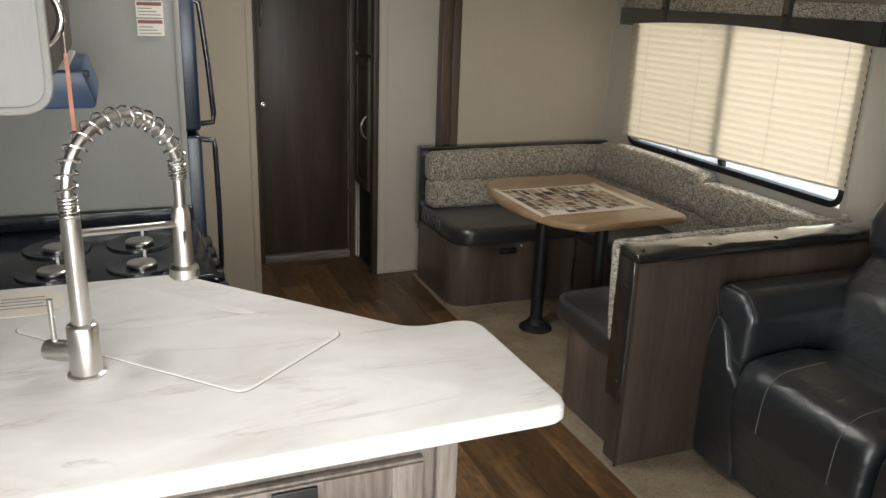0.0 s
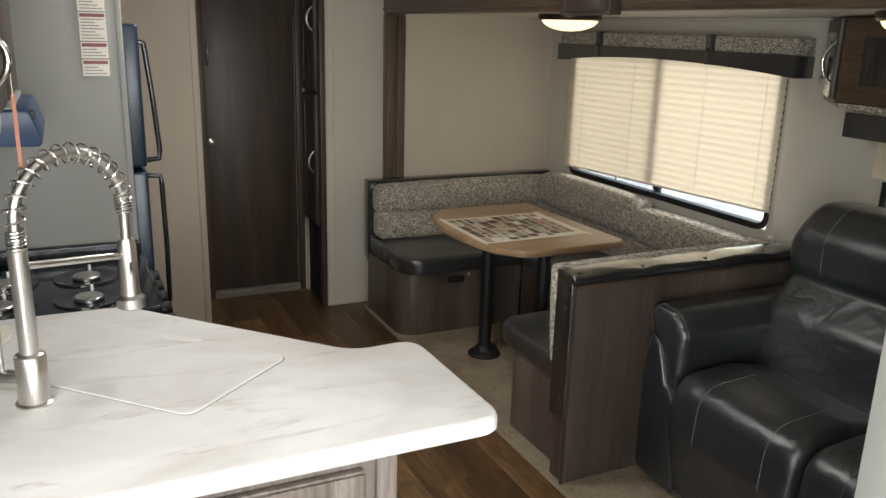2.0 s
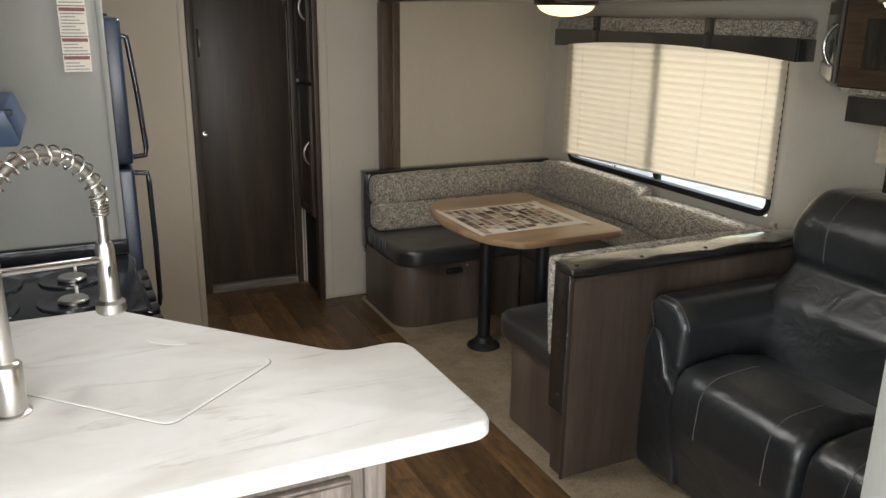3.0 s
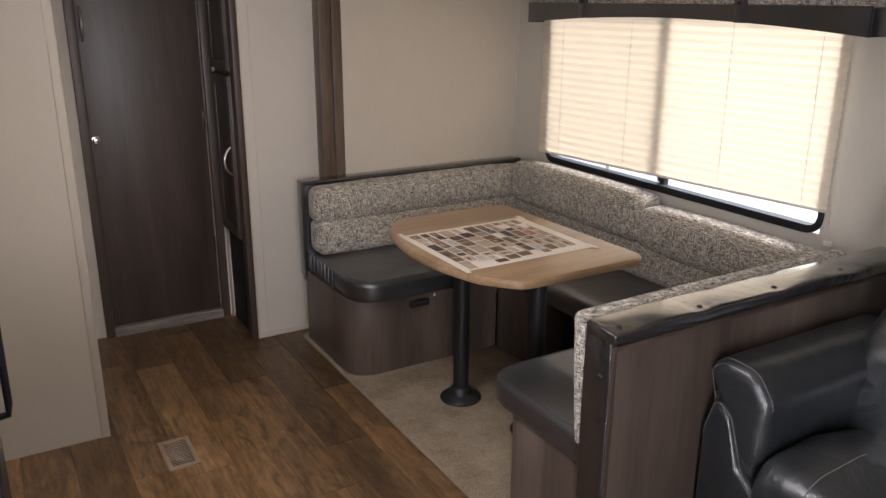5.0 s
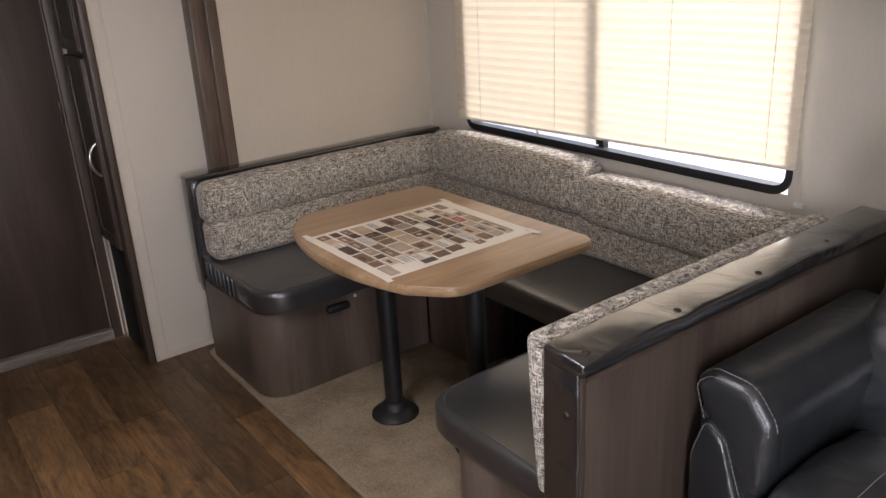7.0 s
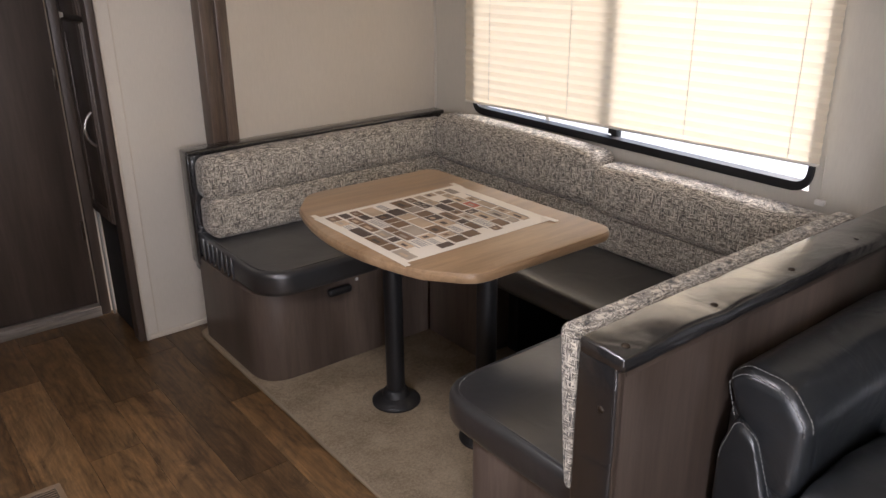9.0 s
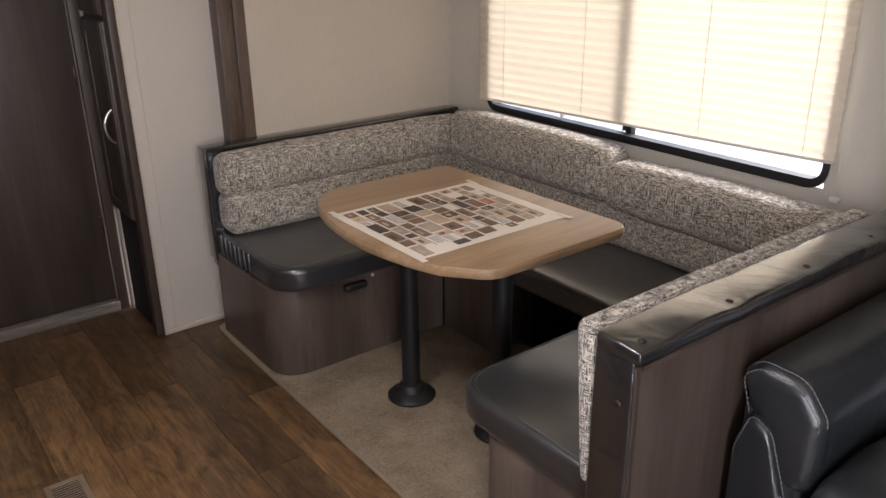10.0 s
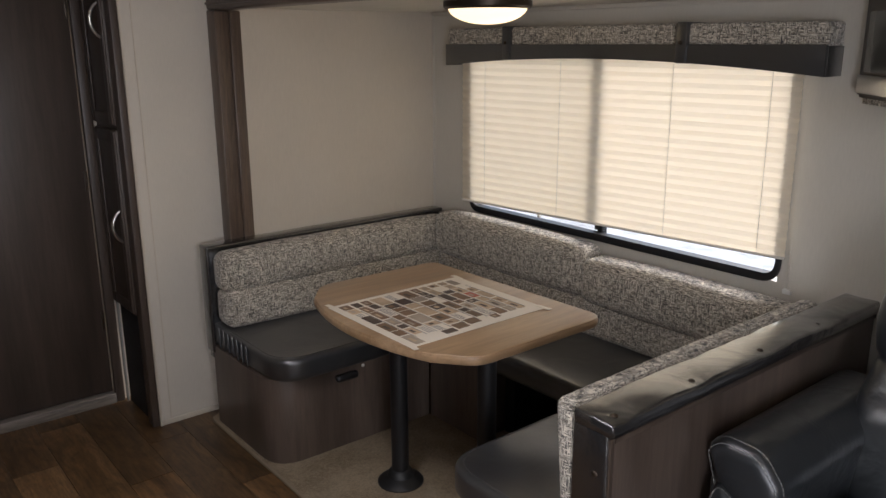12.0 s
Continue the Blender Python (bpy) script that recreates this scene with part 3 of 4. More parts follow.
def blind(y0, y1, ztop, zlo, zhi, label):
    """Pleated shade; its hem rises from zlo at y1 to zhi at y0."""
    t = thing("pleated_blind", label, "blind", (3.45, (y0 + y1) / 2, ztop))
    pleat, b = 0.034, bmesh.new()
    rows = int((ztop - zlo) / (pleat / 2))
    cols = 36
    grid = []
    for i in range(rows + 1):
        f = i / rows
        row = []
        for j in range(cols + 1):
            g = j / cols
            y = y0 + (y1 - y0) * g
            hem = zhi + (zlo - zhi) * g
            z = ztop + (hem - ztop) * f
            x = 3.437 + (0.006 if i % 2 else 0.0) + 0.0012 * noise.noise((y * 9, z * 30, 0))
            row.append(b.verts.new((x, y, z + 0.0015 * noise.noise((y * 5, z * 40, 3)))))
        grid.append(row)
    for i in range(rows):
        for j in range(cols):
            b.faces.new((grid[i][j], grid[i][j + 1], grid[i + 1][j + 1], grid[i + 1][j]))
    me_ob = ship("shade", b, M_BLIND, t, "cream translucent pleated cloth", False)
    part("bottom_rail", tube([(3.44, y0, zhi - 0.004), (3.44, y1, zlo - 0.004)], 0.005, 8), M_CORD, t)
    for g in (0.06, 0.29, 0.62, 0.9):
        y = y0 + (y1 - y0) * g
        hem = zhi + (zlo - zhi) * g
        part("cord", tube([(3.4335, y, ztop), (3.4335, y, hem)], 0.0011, 6), M_CORD, t)
    return t


blind(2.757, 4.366, 1.56, 0.862, 0.908, "cream pleated blind drawn almost down, glowing with daylight")
blind(1.02, 2.30, 1.36, 1.14, 1.165, "cream pleated blind half drawn behind the sofa")
cord = thing("blind_cord", "thin white tension cord with a wall clip", "cord", (3.46, 2.745, 0.79))
part("cord", tube([(3.455, 2.748, 0.93), (3.458, 2.746, 0.80)], 0.0012, 6), M_CORD, cord)
part("clip", box(3.455, 3.472, 2.732, 2.762, 0.782, 0.798, 0.003), M_WHITE, cord)


def valance(y0, y1, ztop, zmid, zlow, arch, straps, label):
    v = thing("window_valance", label, "valance", (3.42, (y0 + y1) / 2, zlow))
    part("fabric_top", cushion(3.372, 3.47, y0, y1, zmid, ztop, 0.008, 0.004), M_TWEED, v, "grey tweed upper band")
    n = 24
    top = [(y0 - 0.004 + (y1 - y0 + 0.008) * k / n, zmid + 0.004) for k in range(n + 1)]
    low = [(y0 - 0.004 + (y1 - y0 + 0.008) * k / n, zlow + arch * (1 - (2 * k / n - 1) ** 2)) for k in range(n + 1)][::-1]
    part("vinyl_band", slab(top + low, 3.358, 3.372, 0.003, put=along_x), M_VINYL, v, "arched black vinyl lower band")
    for y in (y0 - 0.004, y1 - 0.004):
        part("end_board", box(3.374, 3.468, y, y + 0.008, zlow, zmid - 0.001, 0.002), M_VINYL, v)
    for y in straps:
        part("strap", box(3.350, 3.47, y - 0.022, y + 0.022, zlow + arch * 0.75, ztop + 0.006, 0.006), M_VINYL, v, "black vinyl strap")
        part("stud", lathe([(0.0, 0.006), (0.007, 0.004), (0.008, 0)], (3.350, y, zmid + 0.01), (-1, 0, 0), 14), M_BRONZE, v)
    return v


valance(2.662, 4.385, 1.642, 1.572, 1.484, 0.04, (3.99, 3.145), "grey tweed and black vinyl window valance with straps")
valance(0.98, 2.39, 1.405, 1.372, 1.285, 0.0, (), "grey tweed and black vinyl valance over the sofa window")

# ---- ceiling lamps ----


def ceiling_lamp(x, y, r, label):
    t = thing("ceiling_lamp", label, "lamp", (x, y, 1.72), "slide-out ceiling lamps")
    part("rim", lathe([(r, 0), (r, -0.018), (r - 0.008, -0.026), (r - 0.016, -0.026), (r - 0.016, 0)], (x, y, 1.72), sides=40), M_BRONZE, t, "dark bronze rim")
    prof = [((r - 0.016) * math.cos(a), -0.020 - 0.056 * math.sin(a)) for a in (math.pi / 2 * k / 10 for k in range(11))]
    part("bowl", lathe(prof[:-1] + [(0.0, prof[-1][1])], (x, y, 1.72), sides=40), M_LAMP, t, "lit frosted glass bowl")
    return t


ceiling_lamp(2.90, 3.60, 0.15, "lit frosted glass dome lamp with bronze rim on the ceiling")
ceiling_lamp(2.90, 1.80, 0.15, "lit frosted dome lamp on the ceiling above the sofa")

# ---- overhead cabinet above the sofa, with an angled end ----
oc = thing("overhead_cabinet", "dark wooden overhead cabinet with woven door inset", "cabinet", (3.3, 1.7, 1.425))
foot = [(3.468, 0.95), (3.468, 2.60), (3.15, 2.28), (3.15, 0.95)]
part("body", slab(foot, 1.425, 1.718, 0.003), M_DARK, oc)
part("lip", slab([(3.462, 0.96), (3.462, 2.585), (3.162, 2.27), (3.162, 0.96)], 1.408, 1.425, 0.002), M_TWEED, oc, "grey woven underside trim")
for y0, y1 in ((1.62, 2.265), (0.97, 1.60)):
    d = part("door", box(3.130, 3.149, y0, y1, 1.432, 1.712, 0.003), M_BEAM, oc, "brown framed cabinet door")
    part("inset", box(3.126, 3.131, y0 + 0.085, y1 - 0.085, 1.492, 1.652, 0.001), M_INSET, d, "dark woven fabric inset")
    e = box(3.123, 3.132, y0 + 0.075, y1 - 0.075, 1.484, 1.492, 0.002)
    box(3.123, 3.132, y0 + 0.075, y1 - 0.075, 1.652, 1.66, 0.002, bm=e)
    box(3.123, 3.132, y0 + 0.075, y0 + 0.085, 1.492, 1.652, 0.002, bm=e)
    box(3.123, 3.132, y1 - 0.085, y1 - 0.075, 1.492, 1.652, 0.002, bm=e)
    part("bead", e, M_BEAM, d)
c45 = math.sqrt(0.5)


def angled(u, v, w):
    """u along the angled end from its front edge, w outwards, v up."""
    return (3.15 + u * c45 - w * c45, 2.28 + u * c45 + w * c45, v)


d = part("door", slab([(0.02, 1.435), (0.43, 1.435), (0.43, 1.71), (0.02, 1.71)], 0.0005, 0.016, 0.003, put=angled), M_DARK, oc, "angled end door")
part("inset", slab([(0.07, 1.50), (0.40, 1.50), (0.40, 1.665), (0.07, 1.665)], 0.0162, 0.018, 0.001, put=angled), M_SMOKE, d, "smoked glossy panel")
part("lower_rail", slab([(0.03, 1.44), (0.425, 1.44), (0.425, 1.492), (0.03, 1.492)], 0.0162, 0.024, 0.004, put=angled), M_STEEL, d, "pale metallic lower rail")
part("handle", arc_handle(angled(0.06, 1.49, 0.018), angled(0.06, 1.63, 0.018), Vector((-c45, c45, 0)) * 0.035, 0.006), M_CHROME, d, "bowed chrome handle")

# ---- dinette ----
tb = thing("dinette_table", "light oak dinette table on two black posts", "table", (2.58, 3.48, 0.012))
n, edge = 18, []
for k in range(n + 1):
    f = k / n
    edge.append((2.25 + 0.075 * (2 * f - 1) ** 2, 3.86 - 0.725 * f))
outline = rounded([(2.40, 3.935), *edge[1:-1], (2.40, 3.062), (2.932, 3.066), (2.915, 3.925)], [0.10] + [0] * (n - 1) + [0.10, 0.06, 0.05])
part("tabletop", slab(outline, 0.71, 0.74, 0.0045, 3), M_TABLE, tb, "light oak laminate top with rounded corners")
part("edge_band", slab([(p[0] + (0.0015 if p[0] > 2.58 else -0.0015), p[1] + (0.0015 if p[1] > 3.48 else -0.0015)) for p in outline], 0.717, 0.733, 0.002), M_TABLE, tb)
for x, y in ((2.555, 3.675), (2.655, 3.315)):
    leg = part("leg", lathe([(0.032, 0.03), (0.032, 0.71)], (x, y, 0), sides=24), M_BLKMAT, tb, "black steel post")
    part("base_flange", lathe([(0.085, 0.012), (0.085, 0.018), (0.074, 0.028), (0.05, 0.04), (0.04, 0.062), (0.033, 0.066)], (x, y, 0), sides=30), M_BLKMAT, leg)
    part("top_flange", lathe([(0.033, 0.66), (0.05, 0.69), (0.08, 0.70), (0.08, 0.7095)], (x, y, 0), sides=30), M_BLKMAT, leg)

# printed sheet on the table
sh = thing("printed_sheet", "large sheet of printed product photos taped on the table", "poster", (2.56, 3.46, 0.74))
PX0, PX1, PY0, PY1 = 2.29, 2.845, 3.238, 3.697
b = bmesh.new()
gx, gy = 16, 14
rows = [[b.verts.new((PX0 + (PX1 - PX0) * i / gx, PY0 + (PY1 - PY0) * j / gy, 0.7412 + 0.0006 * noise.noise((i * 0.6, j * 0.6, 0)))) for i in range(gx + 1)] for j in range(gy + 1)]
for j in range(gy):
    for i in range(gx):
        b.faces.new((rows[j][i], rows[j][i + 1], rows[j + 1][i + 1], rows[j + 1][i]))
ext = bmesh.ops.extrude_face_region(b, geom=b.faces[:])
for v in ext["geom"]:
    if isinstance(v, bmesh.types.BMVert):
        v.co.z -= 0.0006
part("sheet", b, M_PAPER, sh)
rng = random.Random(7)
# rows of pictures run along the table's length
x = PX0 + 0.028
while x < PX1 - 0.06:
    w = rng.choice((0.028, 0.034, 0.045))
    y = PY1 - 0.022
    while y > PY0 + 0.05:
        length = rng.choice((0.03, 0.042, 0.055, 0.075))
        if y - length < PY0 + 0.012:
            break
        if rng.random() < 0.84:
            m = rng.choice((PICS[2], PICS[3], PICS[2], PICS[3]) if x > 2.70 else (PICS[0], PICS[0], PICS[0], PICS[1], PICS[1], PICS[2], PICS[2], PICS[3]))
            if rng.random() < 0.012:
                m = PICS[5]
            q = part("picture", box(x, x + w, y - length, y, 0.7414, 0.7424, 0), m, sh)
            if rng.random() < 0.6:
                part("picture", box(x + w * 0.2, x + w * 0.55, y - length * 0.75, y - length * 0.3, 0.7424, 0.7428, 0), rng.choice(PICS[:4]), sh)
        elif rng.random() < 0.7:
            for k in range(3):
                part("text_line", box(x + 0.004 + k * 0.008, x + 0.007 + k * 0.008, y - length, y, 0.7414, 0.7422, 0), M_INK, sh)
        y -= length + rng.choice((0.006, 0.010))
    part("text_line", box(x + w + 0.002, x + w + 0.0045, PY0 + 0.06, PY1 - 0.1, 0.7414, 0.7422, 0), M_INK, sh)
    x += w + 0.011
for x, y, a in ((PX0 + 0.012, PY1 - 0.004, 1.62), (PX0 + 0.006, PY0 + 0.004, 1.5), (PX1 - 0.008, PY0 + 0.004, 1.64), (PX1 - 0.006, PY1 - 0.008, 1.5)):
    b = box(-0.028, 0.028, -0.009, 0.009, 0, 0.0006, 0)
    bmesh.ops.transform(b, matrix=pose(x, y, 0.7428, 0, 0, math.degrees(a)), verts=b.verts)
    part("tape", b, M_PAPER, sh)

# far bench
fb = thing("dinette_bench", "far dinette bench with black vinyl seat and tweed backrest", "bench", (2.8, 4.3, 0.012), "dinette benches")
base = rounded([(2.235, 4.56), (2.235, 4.035), (2.97, 4.035), (2.97, 4.56)], [0, 0.13, 0, 0], 12)
part("base", slab(base, 0.012, 0.36, 0.002), M_MIDZ, fb, "dark walnut laminate base with a rounded corner")
seat = rounded([(2.24, 4.60), (2.24, 3.985), (3.46, 3.985), (3.46, 4.60)], [0.0, 0.14, 0, 0], 12)
part("seat", slab(seat, 0.362, 0.455, 0.022, 4), M_VINYL, fb, "black vinyl seat cushion")
part("piping", tube([(x, y, 0.4545) for x, y in rounded([(2.26, 4.46), (2.26, 4.005), (2.90, 4.005)], [0, 0.13, 0], 10)], 0.0025, 6), M_VINYL, fb)
for k in range(7):
    y = 4.50 - 0.042 * k
    part("fold", tube([(2.2385, y, 0.452), (2.2355, y - 0.008, 0.41), (2.2385, y - 0.006, 0.366)], [0.002, 0.006, 0.003], 8), M_VINYL, fb)
part("back_panel", box(2.235, 3.46, 4.565, 4.605, 0.30, 0.775, 0.006), M_VINYLW, fb, "black vinyl covered backrest board")
part("top_strip", cushion(2.23, 3.462, 4.545, 4.617, 0.768, 0.787, 0.007, 0.003, seed=3), M_VINYLW, fb, "wrinkled dark vinyl top strip")
part("end_strip", cushion(2.228, 2.243, 4.545, 4.610, 0.33, 0.777, 0.006, 0.003, seed=5), M_VINYLW, fb)
part("back_cushion", cushion(2.258, 3.42, 4.435, 4.552, 0.605, 0.768, 0.035, 0.010, seed=1), M_TWEED, fb, "grey tweed upper backrest")
part("lumbar_cushion", cushion(2.262, 3.42, 4.425, 4.552, 0.458, 0.615, 0.03, 0.008, seed=2), M_TWEED, fb, "grey tweed lower backrest")
lt = part("latch", box(2.50, 2.60, 4.004, 4.034, 0.300, 0.330, 0.012, 3), M_BLKMAT, fb, "black pull latch")
part("button", lathe([(0.0, 0.005), (0.006, 0.004), (0.007, 0)], (2.635, 4.035, 0.333), (0, -1, 0), 12), M_WHITE, fb, "small white button")

# window-side bench
wb = thing("dinette_bench", "window-side dinette bench with black seat over a recess", "bench", (3.2, 3.5, 0.012), "dinette benches")
part("base", box(2.975, 3.46, 3.72, 4.03, 0.012, 0.36, 0.003), M_MIDZ, wb, "dark walnut laminate base")
# dark wood board and black block stand in for the open recess's darkness
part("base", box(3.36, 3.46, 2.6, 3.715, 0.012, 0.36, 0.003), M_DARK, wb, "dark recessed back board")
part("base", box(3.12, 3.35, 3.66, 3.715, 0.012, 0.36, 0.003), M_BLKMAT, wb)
part("seat", cushion(2.935, 3.40, 3.10, 3.98, 0.364, 0.452, 0.024, 0.006, seed=4), M_VINYL, wb, "black vinyl seat cushion")
part("back_cushion", cushion(3.312, 3.452, 3.508, 4.43, 0.608, 0.803, 0.035, 0.011, seed=6), M_TWEED, wb, "grey tweed upper backrest")
part("back_cushion", cushion(3.300, 3.440, 2.62, 3.498, 0.60, 0.772, 0.035, 0.011, seed=7), M_TWEED, wb, "grey tweed upper backrest sitting lower")
part("lumbar_cushion", cushion(3.33, 3.45, 2.60, 4.43, 0.455, 0.612, 0.03, 0.008, seed=8), M_TWEED, wb, "grey tweed lower backrest")

# near bench and its partition
nb = thing("dinette_bench", "near dinette bench against a walnut partition", "bench", (2.8, 2.7, 0.012), "dinette benches")
part("base", slab(rounded([(2.295, 2.57), (2.295, 2.985), (3.35, 2.985), (3.35, 2.57)], [0, 0.06, 0, 0]), 0.012, 0.36, 0.002), M_MIDZ, nb, "dark walnut laminate base")
seat = rounded([(2.275, 2.575), (2.275, 3.095), (2.93, 3.095), (2.93, 2.575)], [0.0, 0.13, 0, 0], 12)
part("seat", slab(seat, 0.362, 0.455, 0.022, 4), M_VINYL, nb, "black vinyl seat cushion")
part("piping", tube([(x, y, 0.4545) for x, y in rounded([(2.295, 2.60), (2.295, 3.075), (2.92, 3.075)], [0, 0.12, 0], 10)], 0.0025, 6), M_VINYL, nb)
part("seat", box(2.935, 3.34, 2.575, 3.095, 0.362, 0.452, 0.02, 3), M_VINYL, nb)
part("partition_panel", box(2.245, 3.465, 2.470, 2.56, 0.012, 0.79, 0.003), M_MIDZ, nb, "walnut laminate partition panel")
part("edge_trim", box(2.232, 2.245, 2.466, 2.475, 0.012, 0.79, 0.002, bm=box(2.245, 3.46, 2.463, 2.471, 0.778, 0.79, 0.002)), M_DARK, nb)
part("end_strip", cushion(2.226, 2.246, 2.472, 2.566, 0.27, 0.80, 0.007, 0.003, seed=9), M_VINYLW, nb, "wrinkled black vinyl end strip")
strip = part("top_strip", cushion(2.226, 3.462, 2.456, 2.566, 0.794, 0.832, 0.008, 0.003, seed=10), M_VINYLW, nb, "wrinkled dark vinyl top strip")
for v in strip.data.vertices:
    if v.co.z > 0.80:
        for sx in (2.264, 2.54, 2.835, 3.13):
            d = math.hypot(v.co.x - sx, (v.co.y - 2.486) * 1.3)
            v.co.z -= 0.011 * math.exp(-(d / 0.045) ** 2)
        v.co.z += 0.007 * noise.noise((v.co.x * 9 + v.co.y * 26, v.co.y * 9, 2)) + 0.003 * noise.noise((v.co.x * 26 - v.co.y * 30, v.co.y * 16, 5))
for x in (2.264, 2.54, 2.835, 3.13):
    s_ = part("stud", lathe([(0.0, 0.006), (0.005, 0.0055), (0.008, 0.003), (0.009, 0)], (x, 2.486, 0.827), (0, 0, 1), 16), M_BRONZE, nb, "round upholstery stud")
for z in (0.70, 0.34):
    part("stud", lathe([(0.0, 0.006), (0.005, 0.0055), (0.008, 0.003), (0.009, 0)], (2.2265, 2.50, z), (-1, 0, 0), 16), M_BRONZE, nb)
wedge = part("back_cushion", cushion(2.232, 3.32, 2.564, 2.628, 0.458, 0.832, 0.022, 0.004, seed=11), M_TWEED, nb, "grey tweed backrest cushion")

for v in wedge.data.vertices:
    v.co.y = 2.564 + (v.co.y - 2.564) * (0.42 + 0.62 * (v.co.z - 0.458) / 0.37)

# ---- sofa ----
sf = thing("recliner_sofa", "black leather recliner sofa with pale contrast stitching", "sofa", (2.95, 1.7, 0.012))
prof = rounded([(2.285, 0.03), (2.445, 0.03), (2.452, 0.60), (2.41, 0.665), (2.32, 0.67), (2.278, 0.62)], [0.03, 0.02, 0.07, 0.05, 0.07, 0.06], 6)
part("arm", loft(prof, ends(2.575, 3.30, 0.05), along_x), M_LEATHER, sf, "padded black leather arm")
fp = rounded([(2.23, 0.03), (2.44, 0.03), (2.446, 0.50), (2.415, 0.60), (2.365, 0.57), (2.315, 0.43), (2.255, 0.38)], [0.02, 0.03, 0.1, 0.06, 0.05, 0.05, 0.03], 6)
af = part("arm_front", loft(fp, ends(2.548, 2.66, 0.028), along_x), M_LEATHER, sf, "curved arm front panel")
part("stitching", dashed([(2.5475, y, z) for y, z in [(p[0] + (0.012 if p[0] < 2.3 else -0.012), p[1]) for p in fp if p[1] > 0.06]], 0.0011, 6), M_STITCH, af, "pale stitching")
roll = rounded([(2.275, 0.44), (2.325, 0.43), (2.43, 0.58), (2.458, 0.67), (2.42, 0.705), (2.32, 0.702), (2.262, 0.63)], [0.04, 0.05, 0.06, 0.03, 0.05, 0.07, 0.06], 6)
pr = part("arm_pad", loft(roll, ends(2.565, 3.22, 0.04), along_x), M_LEATHER, sf, "rounded upper arm pad")
for inset in (0.0, 0.022):
    part("stitching", dashed([(2.5665 + inset * 0.9 + 0.004, 2.36 + (p[0] - 2.36) * (0.90 + inset * 3.6), 0.58 + (p[1] - 0.58) * (0.90 + inset * 3.6)) for p in roll if p[1] > 0.47], 0.0012, 6), M_STITCH, pr)
seatp = rounded([(2.57, 0.04), (3.05, 0.04), (3.05, 0.46), (2.76, 0.515), (2.53, 0.50), (2.515, 0.30)], [0.02, 0, 0.02, 0.15, 0.13, 0.12], 8)
SY = (2.272, 1.713, 1.155)
for y1, y0 in zip(SY, SY[1:]):
    c = part("seat_cushion", loft(seatp, ends(y0 + 0.004, y1 - 0.004, 0.045), along_y), M_LEATHER, sf, "deep black leather seat cushion")
    top = [p for p in seatp if p[1] > 0.22 and p[0] < 2.80]
    for f in (0.21, 0.73):
        y = y0 + (y1 - y0) * f
        part("stitching", dashed([(p[0] - 0.001, y, p[1] + 0.0012) for p in top], 0.0013, 6), M_STITCH, c, "pale stitched seam")
backp = rounded([(2.93, 0.44), (3.38, 0.30), (3.42, 0.95), (3.36, 1.06), (3.16, 1.07), (3.055, 0.97), (3.06, 0.84), (3.085, 0.80), (2.99, 0.68)], [0.05, 0.05, 0.1, 0.1, 0.12, 0.12, 0.06, 0.03, 0.12], 7)
for y1, y0 in ((2.32, 1.718), (1.708, 1.12)):
    c = part("back_cushion", loft(backp, ends(y0, y1, 0.07, 6), along_y), M_LEATHER, sf, "plump black leather backrest with headroll")
    topb = [p for p in backp if p[1] > 0.82 and p[0] < 3.36]
    for f in (0.27, 0.73):
        y = y0 + (y1 - y0) * f
        part("stitching", dashed([(p[0] - 0.001, y, p[1] + 0.001) for p in topb], 0.0013, 6), M_STITCH, c)
part("arm", loft([(p[0] - 1.33, p[1]) for p in prof], ends(2.575, 3.30, 0.05), along_x), M_LEATHER, sf)
part("base", box(2.60, 3.36, 0.96, 2.44, 0.012, 0.10, 0.01), M_BLKMAT, sf)

# ---- pantry ----
pn = thing("pantry_cabinet", "tall dark wooden pantry with two doors and open foot", "cabinet", (2.2, 4.9, 0))
part("body", box(2.012, 2.30, 4.764, 5.074, 0.47, 1.99, 0.003), M_DARK, pn)
part("stile", box(1.998, 2.028, 4.70, 4.762, 0, 1.99, 0.003), M_DARK, pn)
# white strip given the shaded panel colour to dim it
part("toe_strip", box(1.998, 2.008, 5.036, 5.046, 0.0, 0.485, 0.002), M_PANEL_SHADED, pn, "white strip in the open foot, darkened in colour")
# solid block; its black is the shade of the open foot
part("grille", box(2.012, 2.09, 4.764, 5.035, 0.002, 0.468, 0.002), M_GAPSHADE, pn, "black block standing in for the shade of the open foot")
for z0, z1, hz in ((0.49, 1.255, 0.80), (1.275, 1.93, 1.61)):
    d = part("door", box(1.992, 2.011, 4.768, 5.04, z0, z1, 0.003), M_DARK, pn)
    e = box(1.986, 1.993, 4.775, 4.815, z0 + 0.005, z1 - 0.005, 0.002)
    box(1.986, 1.993, 4.995, 5.035, z0 + 0.005, z1 - 0.005, 0.002, bm=e)
    box(1.986, 1.993, 4.815, 4.995, z0 + 0.005, z0 + 0.05, 0.002, bm=e)
    box(1.986, 1.993, 4.815, 4.995, z1 - 0.05, z1 - 0.005, 0.002, bm=e)
    part("frame", e, M_DARK, d)
    part("handle", arc_handle((1.987, 4.80, hz), (1.987, 4.80, hz + 0.13), (-0.034, 0, 0), 0.0065), M_STEEL, d, "bowed chrome handle")

